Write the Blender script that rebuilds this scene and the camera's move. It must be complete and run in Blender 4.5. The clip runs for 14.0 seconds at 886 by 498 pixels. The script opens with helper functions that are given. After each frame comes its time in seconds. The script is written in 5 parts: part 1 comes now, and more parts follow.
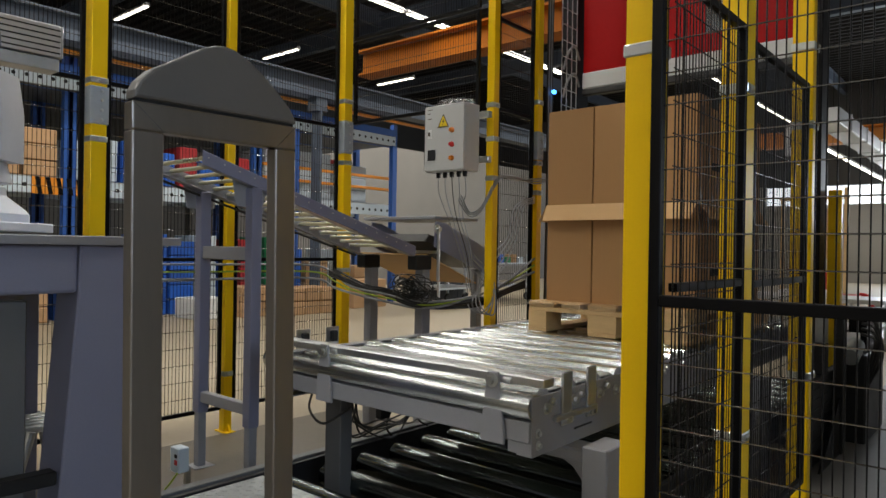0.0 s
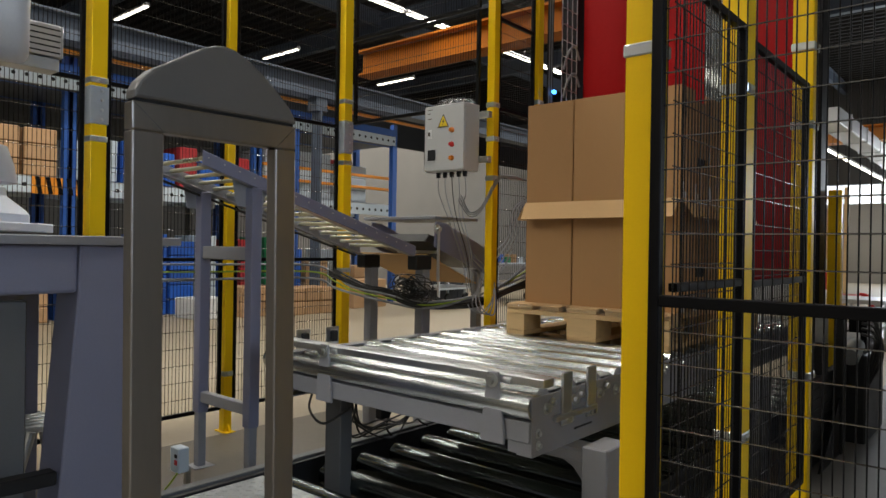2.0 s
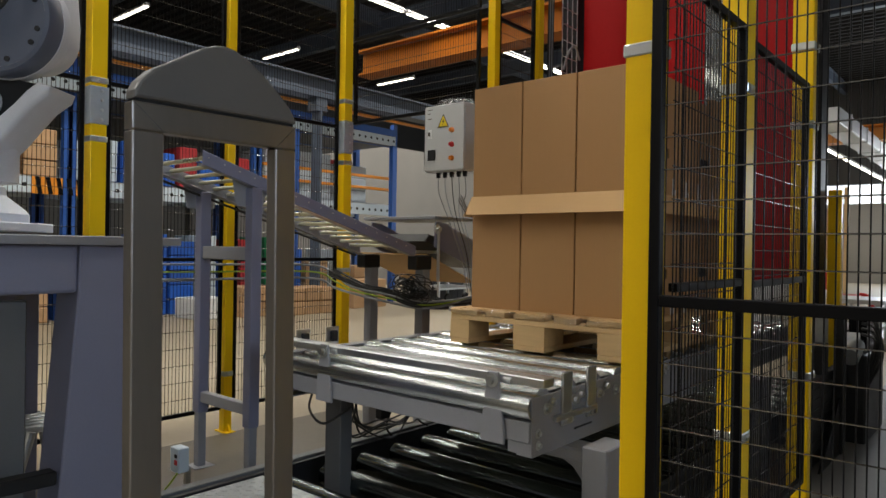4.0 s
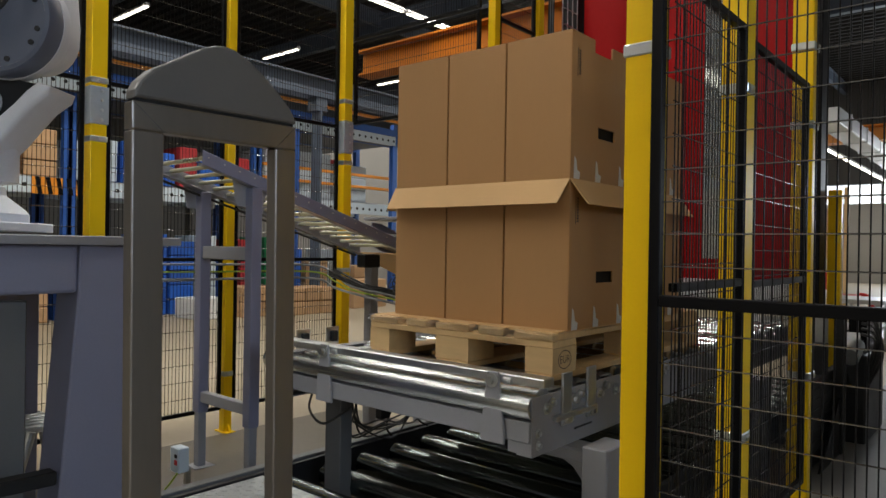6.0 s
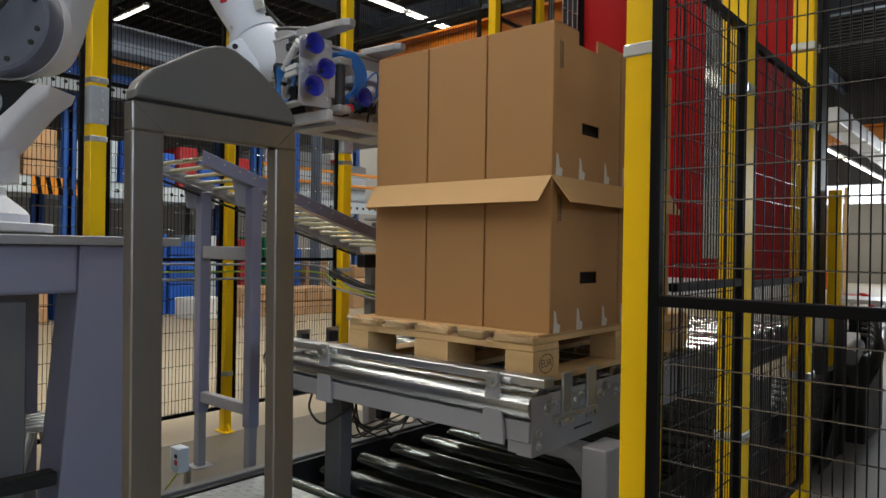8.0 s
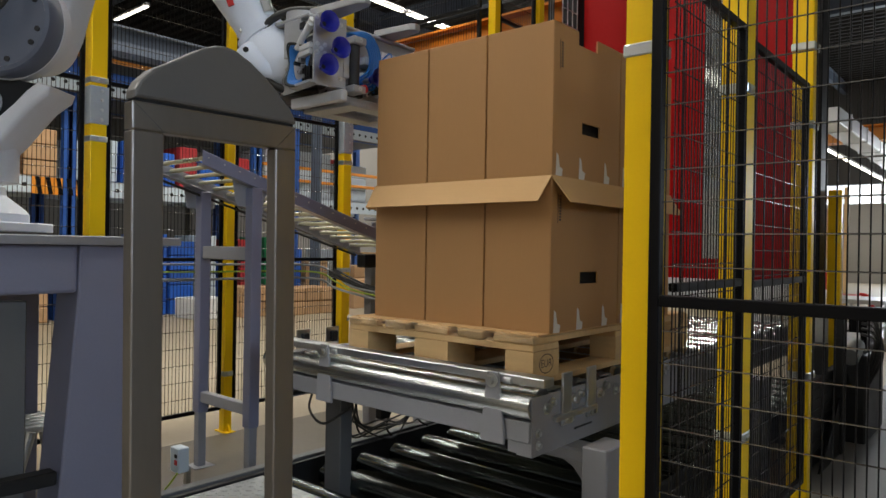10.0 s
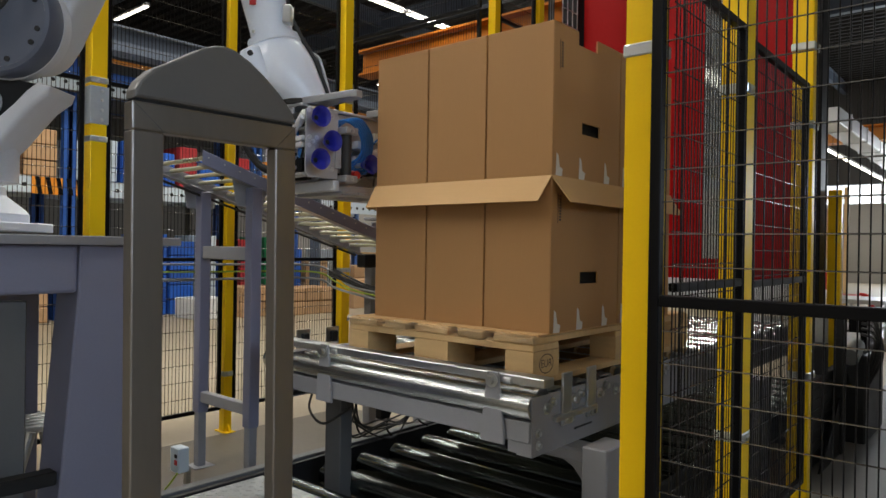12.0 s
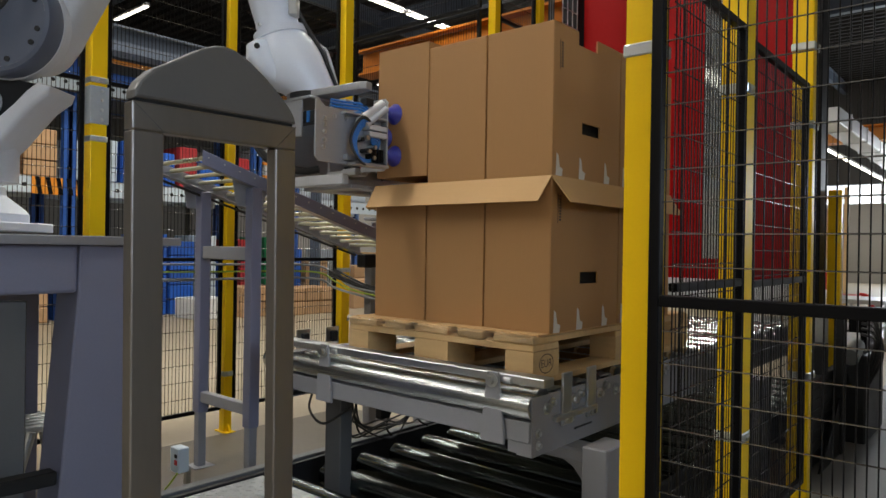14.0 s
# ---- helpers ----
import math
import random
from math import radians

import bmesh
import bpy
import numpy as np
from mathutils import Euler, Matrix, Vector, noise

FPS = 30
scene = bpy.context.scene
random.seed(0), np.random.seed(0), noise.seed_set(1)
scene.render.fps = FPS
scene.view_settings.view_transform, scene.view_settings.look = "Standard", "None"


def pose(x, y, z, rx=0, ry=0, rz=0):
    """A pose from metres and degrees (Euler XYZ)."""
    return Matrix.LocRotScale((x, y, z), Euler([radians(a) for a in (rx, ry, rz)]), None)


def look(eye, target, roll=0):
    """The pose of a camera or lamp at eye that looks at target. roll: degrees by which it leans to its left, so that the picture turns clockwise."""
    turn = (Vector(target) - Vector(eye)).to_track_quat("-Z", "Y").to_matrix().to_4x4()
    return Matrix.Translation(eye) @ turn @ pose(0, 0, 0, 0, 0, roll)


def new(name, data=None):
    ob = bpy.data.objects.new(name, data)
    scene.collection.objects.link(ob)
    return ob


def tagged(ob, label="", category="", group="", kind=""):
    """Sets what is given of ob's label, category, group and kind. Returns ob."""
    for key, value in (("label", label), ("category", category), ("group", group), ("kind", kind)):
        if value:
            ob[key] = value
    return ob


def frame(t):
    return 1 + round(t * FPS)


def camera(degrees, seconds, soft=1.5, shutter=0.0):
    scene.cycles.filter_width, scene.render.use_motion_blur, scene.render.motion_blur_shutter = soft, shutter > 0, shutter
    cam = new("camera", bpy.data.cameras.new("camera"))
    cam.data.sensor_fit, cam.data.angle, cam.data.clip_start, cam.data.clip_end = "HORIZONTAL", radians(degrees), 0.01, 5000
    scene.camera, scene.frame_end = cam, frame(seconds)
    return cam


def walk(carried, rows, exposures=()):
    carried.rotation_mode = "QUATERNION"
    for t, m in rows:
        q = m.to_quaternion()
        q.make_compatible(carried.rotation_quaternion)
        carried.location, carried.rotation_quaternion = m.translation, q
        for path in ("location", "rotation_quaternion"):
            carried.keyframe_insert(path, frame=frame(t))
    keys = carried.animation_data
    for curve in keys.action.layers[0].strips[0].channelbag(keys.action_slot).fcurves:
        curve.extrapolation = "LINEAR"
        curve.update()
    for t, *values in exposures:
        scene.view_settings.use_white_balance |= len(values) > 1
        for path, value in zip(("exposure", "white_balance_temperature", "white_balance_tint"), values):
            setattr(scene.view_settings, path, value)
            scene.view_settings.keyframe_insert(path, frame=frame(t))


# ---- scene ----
cam = camera(65.71, 14.0)
CAM = pose(1.095, -1.703, 1.052, 90 - 0.054, 0, 40.377) @ pose(0, 0, 0, 0, 0, 0.923)
walk(cam, [(0, CAM), (14.0, CAM)], exposures=[(0.0, -0.09), (6.5, -0.09), (7.8, 0.08), (14.0, 0.08)])

# ---- world and light ----
world = bpy.data.worlds.new("world")
scene.world = world
world.use_nodes = True
world.node_tree.nodes["Background"].inputs[0].default_value = (0.55, 0.62, 0.75, 1)
world.node_tree.nodes["Background"].inputs[1].default_value = 0.05

LAMP_Z = 6.3


def strip_lamp(x, y, length, watts, along="y", z=LAMP_Z, warm=(1.0, 0.96, 0.88)):
    """One row of fluorescent ceiling lamps as a long area lamp."""
    d = bpy.data.lights.new("lamp_row", "AREA")
    d.shape, d.size, d.size_y, d.energy, d.color = "RECTANGLE", 0.25, length, watts, warm
    ob = new("lamp_row", d)
    ob.matrix_world = pose(x, y, z - 0.08, 0, 0, 0 if along == "y" else 90)
    return ob


# rows of ceiling lamps over the hall; the row over the cell and the added ones behind the camera are the nearest
strip_lamp(-11.5, 7.0, 18.0, 480)
strip_lamp(-8.9, 11.0, 16.0, 480)
strip_lamp(-5.7, 3.0, 20.0, 580)
strip_lamp(-2.0, -2.0, 12.0, 400)
# weak extra row, unseen, added as fill for faces turned to +x
strip_lamp(2.6, -4.6, 8.0, 70)
# lamp on the crane bridge
spot = bpy.data.lights.new("crane_lamp", "SPOT")
spot.energy, spot.color, spot.spot_size, spot.spot_blend, spot.shadow_soft_size = 30, (1.0, 0.85, 0.55), radians(80), 0.4, 0.05
new("crane_lamp", spot).matrix_world = look((-6.1, 6.2, 4.85), (-6.1, 7.0, 4.25))
# cool fill standing in for daylight behind the camera; its window is added, unseen
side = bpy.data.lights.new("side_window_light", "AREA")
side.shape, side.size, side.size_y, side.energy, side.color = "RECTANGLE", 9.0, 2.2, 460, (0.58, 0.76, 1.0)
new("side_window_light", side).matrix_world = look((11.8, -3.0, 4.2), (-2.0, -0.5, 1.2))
# daylight from the loading side of the hall
day = bpy.data.lights.new("window_light", "AREA")
day.shape, day.size, day.size_y, day.energy, day.color = "RECTANGLE", 8.0, 2.4, 800, (0.85, 0.92, 1.0)
new("window_light", day).matrix_world = look((1.0, 27.4, 3.4), (-1.0, 10.0, 1.0))


# ---- materials ----
def rgb(c):
    return (c[0], c[1], c[2], 1.0)


def material(name, color, rough=0.5, metal=0.0, vary=0.12, scale=12.0, bump=0.0, bump_scale=180.0, rough_vary=0.1,
             stretch=(1, 1, 1), emit=0.0, coat=0.0, island=0.0, fine=140.0, spec=0.5):
    """A surface with two scales of colour variation, uneven gloss and fine relief."""
    m = bpy.data.materials.new(name)
    m.use_nodes = True
    nt = m.node_tree
    b = nt.nodes["Principled BSDF"]
    tc = nt.nodes.new("ShaderNodeTexCoord")
    mp = nt.nodes.new("ShaderNodeMapping")
    mp.inputs["Scale"].default_value = stretch
    nt.links.new(tc.outputs["Object"], mp.inputs["Vector"])

    def noise_node(sc, detail=4.0):
        n = nt.nodes.new("ShaderNodeTexNoise")
        n.inputs["Scale"].default_value, n.inputs["Detail"].default_value = sc, detail
        nt.links.new(mp.outputs["Vector"], n.inputs["Vector"])
        return n.outputs["Fac"]

    def mul(a, k, c):
        n = nt.nodes.new("ShaderNodeMath")
        n.operation = "MULTIPLY_ADD"
        nt.links.new(a, n.inputs[0])
        n.inputs[1].default_value, n.inputs[2].default_value = k, c
        return n.outputs[0]

    big, small = noise_node(scale), noise_node(fine, 3.0)
    add = nt.nodes.new("ShaderNodeMath")
    add.operation = "ADD"
    nt.links.new(mul(big, 1.4 * vary, -0.7 * vary), add.inputs[0])
    nt.links.new(mul(small, 0.8 * vary, 1.0 - 0.4 * vary), add.inputs[1])
    value = add.outputs[0]
    if island:
        oi = nt.nodes.new("ShaderNodeObjectInfo")
        a2 = nt.nodes.new("ShaderNodeMath")
        a2.operation = "ADD"
        nt.links.new(value, a2.inputs[0])
        nt.links.new(mul(oi.outputs["Random"], 2 * island, -island), a2.inputs[1])
        value = a2.outputs[0]
    mix = nt.nodes.new("ShaderNodeVectorMath")
    mix.operation = "SCALE"
    mix.inputs[0].default_value = color[:3]
    nt.links.new(value, mix.inputs["Scale"])
    nt.links.new(mix.outputs[0], b.inputs["Base Color"])
    nt.links.new(mul(big, 2 * rough_vary, rough - rough_vary), b.inputs["Roughness"])
    b.inputs["Metallic"].default_value = metal
    b.inputs["Specular IOR Level"].default_value = spec
    if coat:
        b.inputs["Coat Weight"].default_value, b.inputs["Coat Roughness"].default_value = coat, 0.15
    if emit:
        b.inputs["Emission Color"].default_value, b.inputs["Emission Strength"].default_value = rgb(color), emit
    if bump:
        bp = nt.nodes.new("ShaderNodeBump")
        bp.inputs["Strength"].default_value, bp.inputs["Distance"].default_value = bump, 0.002
        nt.links.new(noise_node(bump_scale, 2.0), bp.inputs["Height"])
        nt.links.new(bp.outputs[0], b.inputs["Normal"])
    return m


M = dict(
    concrete=material("concrete", (0.33, 0.275, 0.185), 0.45, vary=0.22, scale=1.3, bump=0.15, bump_scale=60, fine=30),
    yellow=material("yellow_powder_coat", (0.90, 0.57, 0.006), 0.36, vary=0.08, scale=5, bump=0.08, bump_scale=400, spec=0.22),
    black=material("black_powder_coat", (0.004, 0.004, 0.005), 0.45, vary=0.2, scale=6, spec=0.12),
    zinc=material("galvanised_steel", (0.58, 0.60, 0.61), 0.34, 1.0, vary=0.18, scale=9, fine=40, rough_vary=0.1),
    zinc_dull=material("dull_zinc", (0.46, 0.48, 0.49), 0.42, 0.9, vary=0.2, scale=8, fine=40),
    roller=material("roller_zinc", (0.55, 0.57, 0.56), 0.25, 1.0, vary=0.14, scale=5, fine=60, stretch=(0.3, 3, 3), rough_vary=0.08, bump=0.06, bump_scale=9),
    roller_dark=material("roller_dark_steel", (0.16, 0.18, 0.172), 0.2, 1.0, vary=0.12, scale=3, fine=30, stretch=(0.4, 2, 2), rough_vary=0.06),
    stainless=material("brushed_stainless", (0.225, 0.205, 0.185), 0.36, 0.75, vary=0.16, scale=5, fine=60, stretch=(1, 1, 0.2), bump=0.05),
    cap=material("dark_grey_cap", (0.112, 0.108, 0.105), 0.4, vary=0.12, scale=6, bump=0.1, bump_scale=500),
    grey=material("grey_paint", (0.27, 0.275, 0.30), 0.42, vary=0.10, scale=5, bump=0.06, bump_scale=300),
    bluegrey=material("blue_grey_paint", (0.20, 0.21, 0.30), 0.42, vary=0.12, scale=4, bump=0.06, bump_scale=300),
    dark=material("dark_machine", (0.014, 0.015, 0.017), 0.5, spec=0.3, vary=0.3, scale=6),
    card=material("brown_cardboard", (0.395, 0.214, 0.086), 0.75, vary=0.08, scale=7, bump=0.15, bump_scale=90, stretch=(1, 1, 0.15), island=0.04),
    card_in=material("inner_cardboard", (0.56, 0.35, 0.155), 0.72, vary=0.07, scale=7, bump=0.1, bump_scale=90),
    floor_grey=material("dark_grey_floor", (0.14, 0.135, 0.125), 0.5, vary=0.3, scale=2.5, bump=0.1, bump_scale=50, fine=25),
    # near-black in place of the shade inside openings
    hole=material("opening_shade", (0.012, 0.010, 0.008), 0.8),
    tear=material("torn_white_liner", (0.62, 0.60, 0.57), 0.8, vary=0.15, scale=40),
    ink=material("dark_print", (0.07, 0.05, 0.035), 0.7),
    pine=material("pallet_wood", (0.62, 0.42, 0.20), 0.68, vary=0.26, scale=6, bump=0.3, bump_scale=60, stretch=(1, 6, 6), island=0.10),
    film=None,
    white=material("white_paint", (0.72, 0.73, 0.74), 0.40, vary=0.06, scale=5),
    robot=material("robot_white_paint", (0.75, 0.81, 0.92), 0.32, vary=0.07, scale=5, bump=0.05, bump_scale=300, coat=0.2),
    robot_grey=material("robot_grey_casting", (0.52, 0.54, 0.58), 0.45, vary=0.12, scale=7, bump=0.15, bump_scale=200),
    alu=material("aluminium", (0.66, 0.67, 0.69), 0.33, 1.0, vary=0.12, scale=10, stretch=(1, 1, 5)),
    rubber=material("black_rubber", (0.015, 0.015, 0.016), 0.5, vary=0.2),
    cup=material("blue_silicone", (0.025, 0.03, 0.36), 0.35, vary=0.1, coat=0.2),
    hose=material("blue_hose", (0.02, 0.16, 0.50), 0.35, vary=0.1),
    red=material("red_curtain", (0.30, 0.002, 0.003), 0.45, spec=0.12, vary=0.14, scale=2.5, bump=0.35, bump_scale=6, fine=20),
    red_plain=material("red_plastic", (0.55, 0.02, 0.02), 0.4, vary=0.1),
    orange=material("orange_crane_paint", (0.30, 0.088, 0.002), 0.6, vary=0.16, scale=2, spec=0.15),
    rail_orange=material("orange_rack_beam", (0.72, 0.26, 0.02), 0.45, vary=0.10, scale=3),
    blue=material("blue_rack_paint", (0.02, 0.085, 0.33), 0.45, vary=0.15, scale=3),
    steelblue=material("blue_grey_girder", (0.085, 0.105, 0.14), 0.5, vary=0.15, scale=2),
    roof=material("dark_roof_sheet", (0.026, 0.024, 0.022), 0.7, spec=0.15, vary=0.2, scale=1.5),
    wall=material("pale_wall_panel", (0.45, 0.43, 0.39), 0.7, vary=0.10, scale=1),
    wall_mid=material("grey_partition_panel", (0.205, 0.195, 0.18), 0.7, vary=0.2, scale=1.2),
    cell_floor=material("dark_cell_concrete", (0.108, 0.091, 0.062), 0.5, vary=0.35, scale=1.8, bump=0.15, bump_scale=60, fine=26),
    grip_plate=material("machined_aluminium", (0.40, 0.41, 0.43), 0.46, 0.55, vary=0.14, scale=14, stretch=(1, 1, 4), bump=0.05),
    robot_dark=material("dark_blue_grey_casting", (0.085, 0.10, 0.14), 0.42, vary=0.14, scale=6, bump=0.1, bump_scale=250),
    wall_dark=material("darkened_wall_panel", (0.10, 0.10, 0.10), 0.7, vary=0.15, scale=1),
    amber=material("amber_lens", (0.75, 0.22, 0.02), 0.25, vary=0.1, coat=0.4),
    sign=material("warning_yellow", (0.85, 0.62, 0.02), 0.4, vary=0.05),
    cable_grey=material("grey_cable", (0.24, 0.25, 0.265), 0.5, vary=0.1),
    cable_black=material("black_cable", (0.02, 0.02, 0.02), 0.5, vary=0.1),
    cable_green=material("green_yellow_cable", (0.30, 0.42, 0.03), 0.5, vary=0.2),
    goods_blue=material("blue_crates", (0.02, 0.11, 0.50), 0.45, vary=0.2, island=0.2),
    goods_brown=material("brown_cartons", (0.44, 0.27, 0.14), 0.75, vary=0.15, island=0.15),
    goods_pale=material("pale_wrapped_goods", (0.50, 0.58, 0.64), 0.5, vary=0.15, island=0.1),
    goods_red=material("red_crates", (0.42, 0.03, 0.035), 0.5, vary=0.2, island=0.15),
    goods_green=material("green_crates", (0.02, 0.25, 0.10), 0.5, vary=0.2),
    leg_grey=material("plain_dark_grey", (0.11, 0.115, 0.12), 0.5, vary=0.15, scale=8, bump=0.05, bump_scale=200),
    tube_light=material("lamp_tube", (1.0, 0.93, 0.78), 0.4, emit=6.0),
    window=material("daylit_window", (0.9, 0.95, 1.0), 0.4, emit=1.8),
    blue_led=material("blue_indicator", (0.05, 0.3, 1.0), 0.4, emit=6.0),
    pale_roller=material("pale_zinc_roller", (0.56, 0.54, 0.40), 0.3, 0.7, vary=0.1),
    cabinet=material("cabinet_grey_paint", (0.50, 0.515, 0.52), 0.42, vary=0.06, scale=5, bump=0.08, bump_scale=400),
    sleeve=material("zinc_sleeve", (0.40, 0.45, 0.50), 0.35, 0.35, vary=0.15, scale=20),
    clear=None,
)


def clear_vinyl():
    m = bpy.data.materials.new("clear_vinyl")
    m.use_nodes = True
    b = m.node_tree.nodes["Principled BSDF"]
    b.inputs["Base Color"].default_value = (0.8, 0.85, 0.87, 1)
    b.inputs["Roughness"].default_value, b.inputs["IOR"].default_value = 0.12, 1.3
    b.inputs["Transmission Weight"].default_value = 0.85
    return m


M["clear"] = clear_vinyl()
M["film"] = clear_vinyl()
M["film"].name = "clear_film"
M["film"].node_tree.nodes["Principled BSDF"].inputs["Transmission Weight"].default_value = 0.97
M["film"].node_tree.nodes["Principled BSDF"].inputs["Base Color"].default_value = (0.95, 0.96, 0.96, 1)
# lighter metal for the cross wires: their ceiling-lamp glints put into the colour
glint_wire = material("glint_mesh_wire", (0.17, 0.17, 0.175), 0.2, 0.9, vary=0.15)
M["cross_wire"] = glint_wire


# ---- building helpers ----
def mesh_of(bm, name, mat, smooth=False):
    me = bpy.data.meshes.new(name)
    bm.normal_update()
    bm.to_mesh(me)
    bm.free()
    me.materials.append(M[mat])
    if smooth:
        for p in me.polygons:
            p.use_smooth = True
        me.set_sharp_from_angle(angle=radians(35))
    return me


def thing(name, at, label, category, group="", kind=""):
    ob = new(name)
    ob.empty_display_size = 0.1
    ob.matrix_basis = at if isinstance(at, Matrix) else pose(*at)
    return tagged(ob, label, category, group, kind)


def part(name, bm, mat, parent, label="", smooth=False, at=None, kind=""):
    """Links bm, drawn in the parent's own space, as one mesh under the parent."""
    ob = new(name, mesh_of(bm, name, mat, smooth))
    ob.parent = parent
    if at is not None:
        ob.matrix_basis = at
    return tagged(ob, label, kind=kind)


def solid(name, bm, mat, label, category="", kind="", at=None, smooth=False, group=""):
    ob = new(name, mesh_of(bm, name, mat, smooth))
    if at is not None:
        ob.matrix_basis = at
    return tagged(ob, label, category, group, kind)


def box(bm, x0, x1, y0, y1, z0, z1, bevel=0.0, seg=1, m=None):
    vs = [bm.verts.new(((x0, x1)[i & 1], (y0, y1)[i >> 1 & 1], (z0, z1)[i >> 2 & 1])) for i in range(8)]
    fs = [bm.faces.new([vs[i] for i in f]) for f in ((0, 2, 3, 1), (4, 5, 7, 6), (0, 1, 5, 4), (2, 6, 7, 3), (0, 4, 6, 2), (1, 3, 7, 5))]
    if m is not None:
        bmesh.ops.transform(bm, matrix=m, verts=vs)
    if bevel:
        es = list({e for f in fs for e in f.edges})
        bmesh.ops.bevel(bm, geom=es, offset=bevel, segments=seg, affect="EDGES", profile=0.5)
    return bm


def B(*a, **k):
    return box(bmesh.new(), *a, **k)


def cyl(bm, p0, p1, r0, r1=None, seg=20, caps=True):
    p0, p1 = Vector(p0), Vector(p1)
    r1 = r0 if r1 is None else r1
    q = (p1 - p0).to_track_quat("Z", "Y").to_matrix()
    rings = []
    for p, r in ((p0, r0), (p1, r1)):
        rings.append([bm.verts.new(p + q @ Vector((r * math.cos(2 * math.pi * i / seg), r * math.sin(2 * math.pi * i / seg), 0))) for i in range(seg)])
    for i in range(seg):
        j = (i + 1) % seg
        bm.faces.new((rings[0][i], rings[0][j], rings[1][j], rings[1][i]))
    if caps:
        bm.faces.new(rings[0][::-1])
        bm.faces.new(rings[1])
    return bm


def C(*a, **k):
    return cyl(bmesh.new(), *a, **k)


def lathe(bm, profile, m=None, seg=24):
    """Turns (radius, height) pairs about z."""
    rings = []
    for r, z in profile:
        rings.append([bm.verts.new((max(r, 1e-4) * math.cos(2 * math.pi * i / seg), max(r, 1e-4) * math.sin(2 * math.pi * i / seg), z)) for i in range(seg)])
    for a, b in zip(rings, rings[1:]):
        for i in range(seg):
            j = (i + 1) % seg
            bm.faces.new((a[i], a[j], b[j], b[i]))
    bm.faces.new(rings[0][::-1])
    bm.faces.new(rings[-1])
    if m is not None:
        bmesh.ops.transform(bm, matrix=m, verts=[v for r in rings for v in r])
    return bm


def prism(bm, pts, a0, a1, axis="x", bevel=0.0, seg=2):
    """Extrudes a polygon given in the two other axes (in x, y, z order) from a0 to a1 along axis."""
    def at(u, v, a):
        return {"x": (a, u, v), "y": (u, a, v), "z": (u, v, a)}[axis]
    lo = [bm.verts.new(at(u, v, a0)) for u, v in pts]
    hi = [bm.verts.new(at(u, v, a1)) for u, v in pts]
    n = len(pts)
    fs = [bm.faces.new(lo), bm.faces.new(hi[::-1])]
    fs += [bm.faces.new((lo[i], hi[i], hi[(i + 1) % n], lo[(i + 1) % n])) for i in range(n)]
    bmesh.ops.recalc_face_normals(bm, faces=fs)
    if bevel:
        es = list({e for f in fs[:2] for e in f.edges})
        bmesh.ops.bevel(bm, geom=es, offset=bevel, segments=seg, affect="EDGES", profile=0.5)
    return bm


def smooth_path(pts, steps=8):
    """Catmull-Rom points through pts."""
    P = [Vector(p) for p in pts]
    P = [2 * P[0] - P[1]] + P + [2 * P[-1] - P[-2]]
    out = []
    for i in range(1, len(P) - 2):
        a, b, c, d = P[i - 1:i + 3]
        for s in range(steps):
            t = s / steps
            out.append(0.5 * ((2 * b) + (c - a) * t + (2 * a - 5 * b + 4 * c - d) * t * t + (3 * b - a - 3 * c + d) * t ** 3))
    out.append(P[-2])
    return out


def pipe(bm, pts, r, seg=8, steps=8, smooth=True):
    path = smooth_path(pts, steps) if smooth else [Vector(p) for p in pts]
    rings = []
    up = Vector((0.12, 0.2, 1)).normalized()
    for i, p in enumerate(path):
        d = (path[min(i + 1, len(path) - 1)] - path[max(i - 1, 0)]).normalized()
        u = up - d * up.dot(d)
        if u.length < 1e-3:
            u = Vector((1, 0, 0)) - d * d.x
        u.normalize()
        up = u
        v = d.cross(u)
        rings.append([bm.verts.new(p + r * (u * math.cos(2 * math.pi * k / seg) + v * math.sin(2 * math.pi * k / seg))) for k in range(seg)])
    for a, b in zip(rings, rings[1:]):
        for k in range(seg):
            bm.faces.new((a[k], a[(k + 1) % seg], b[(k + 1) % seg], b[k]))
    bm.faces.new(rings[0][::-1])
    bm.faces.new(rings[-1])
    return bm


def bolt(bm, p, axis, r=0.008, h=0.008):
    """A hexagonal head with a washer, standing out along axis from p."""
    a = Vector(axis)
    p = Vector(p)
    cyl(bm, p, p + a * 0.0025, r * 1.7, seg=12)
    cyl(bm, p + a * 0.0025, p + a * (h + 0.0025), r, seg=6)
    return bm


# ---- the hall ----
solid("floor", B(-22, 12, -10, 34, -0.25, 0.0), "concrete", "worn beige concrete factory floor with faint joints", kind="structure")
# darker copy of the wall colour paints the unlit space behind the racks
solid("wall_west", B(-22.2, -22.0, -10, 34, 0, 9), "wall_dark", "panelled factory wall, darkened for the unlit space behind the racks", kind="structure")
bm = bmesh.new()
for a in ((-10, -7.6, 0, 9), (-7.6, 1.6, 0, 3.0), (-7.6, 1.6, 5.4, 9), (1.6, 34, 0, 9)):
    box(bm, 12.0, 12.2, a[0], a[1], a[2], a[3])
solid("wall_east", bm, "wall", "pale factory wall with an opening for the added window band", kind="structure")
# glowing window band added out of view, where the cool side fill comes in
we = thing("window_2", (12.1, -3.0, 3.0), "glowing side window band added out of view for the cool fill", "window", kind="structure")
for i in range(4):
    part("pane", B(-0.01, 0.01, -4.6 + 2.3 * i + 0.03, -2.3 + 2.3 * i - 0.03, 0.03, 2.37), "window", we)
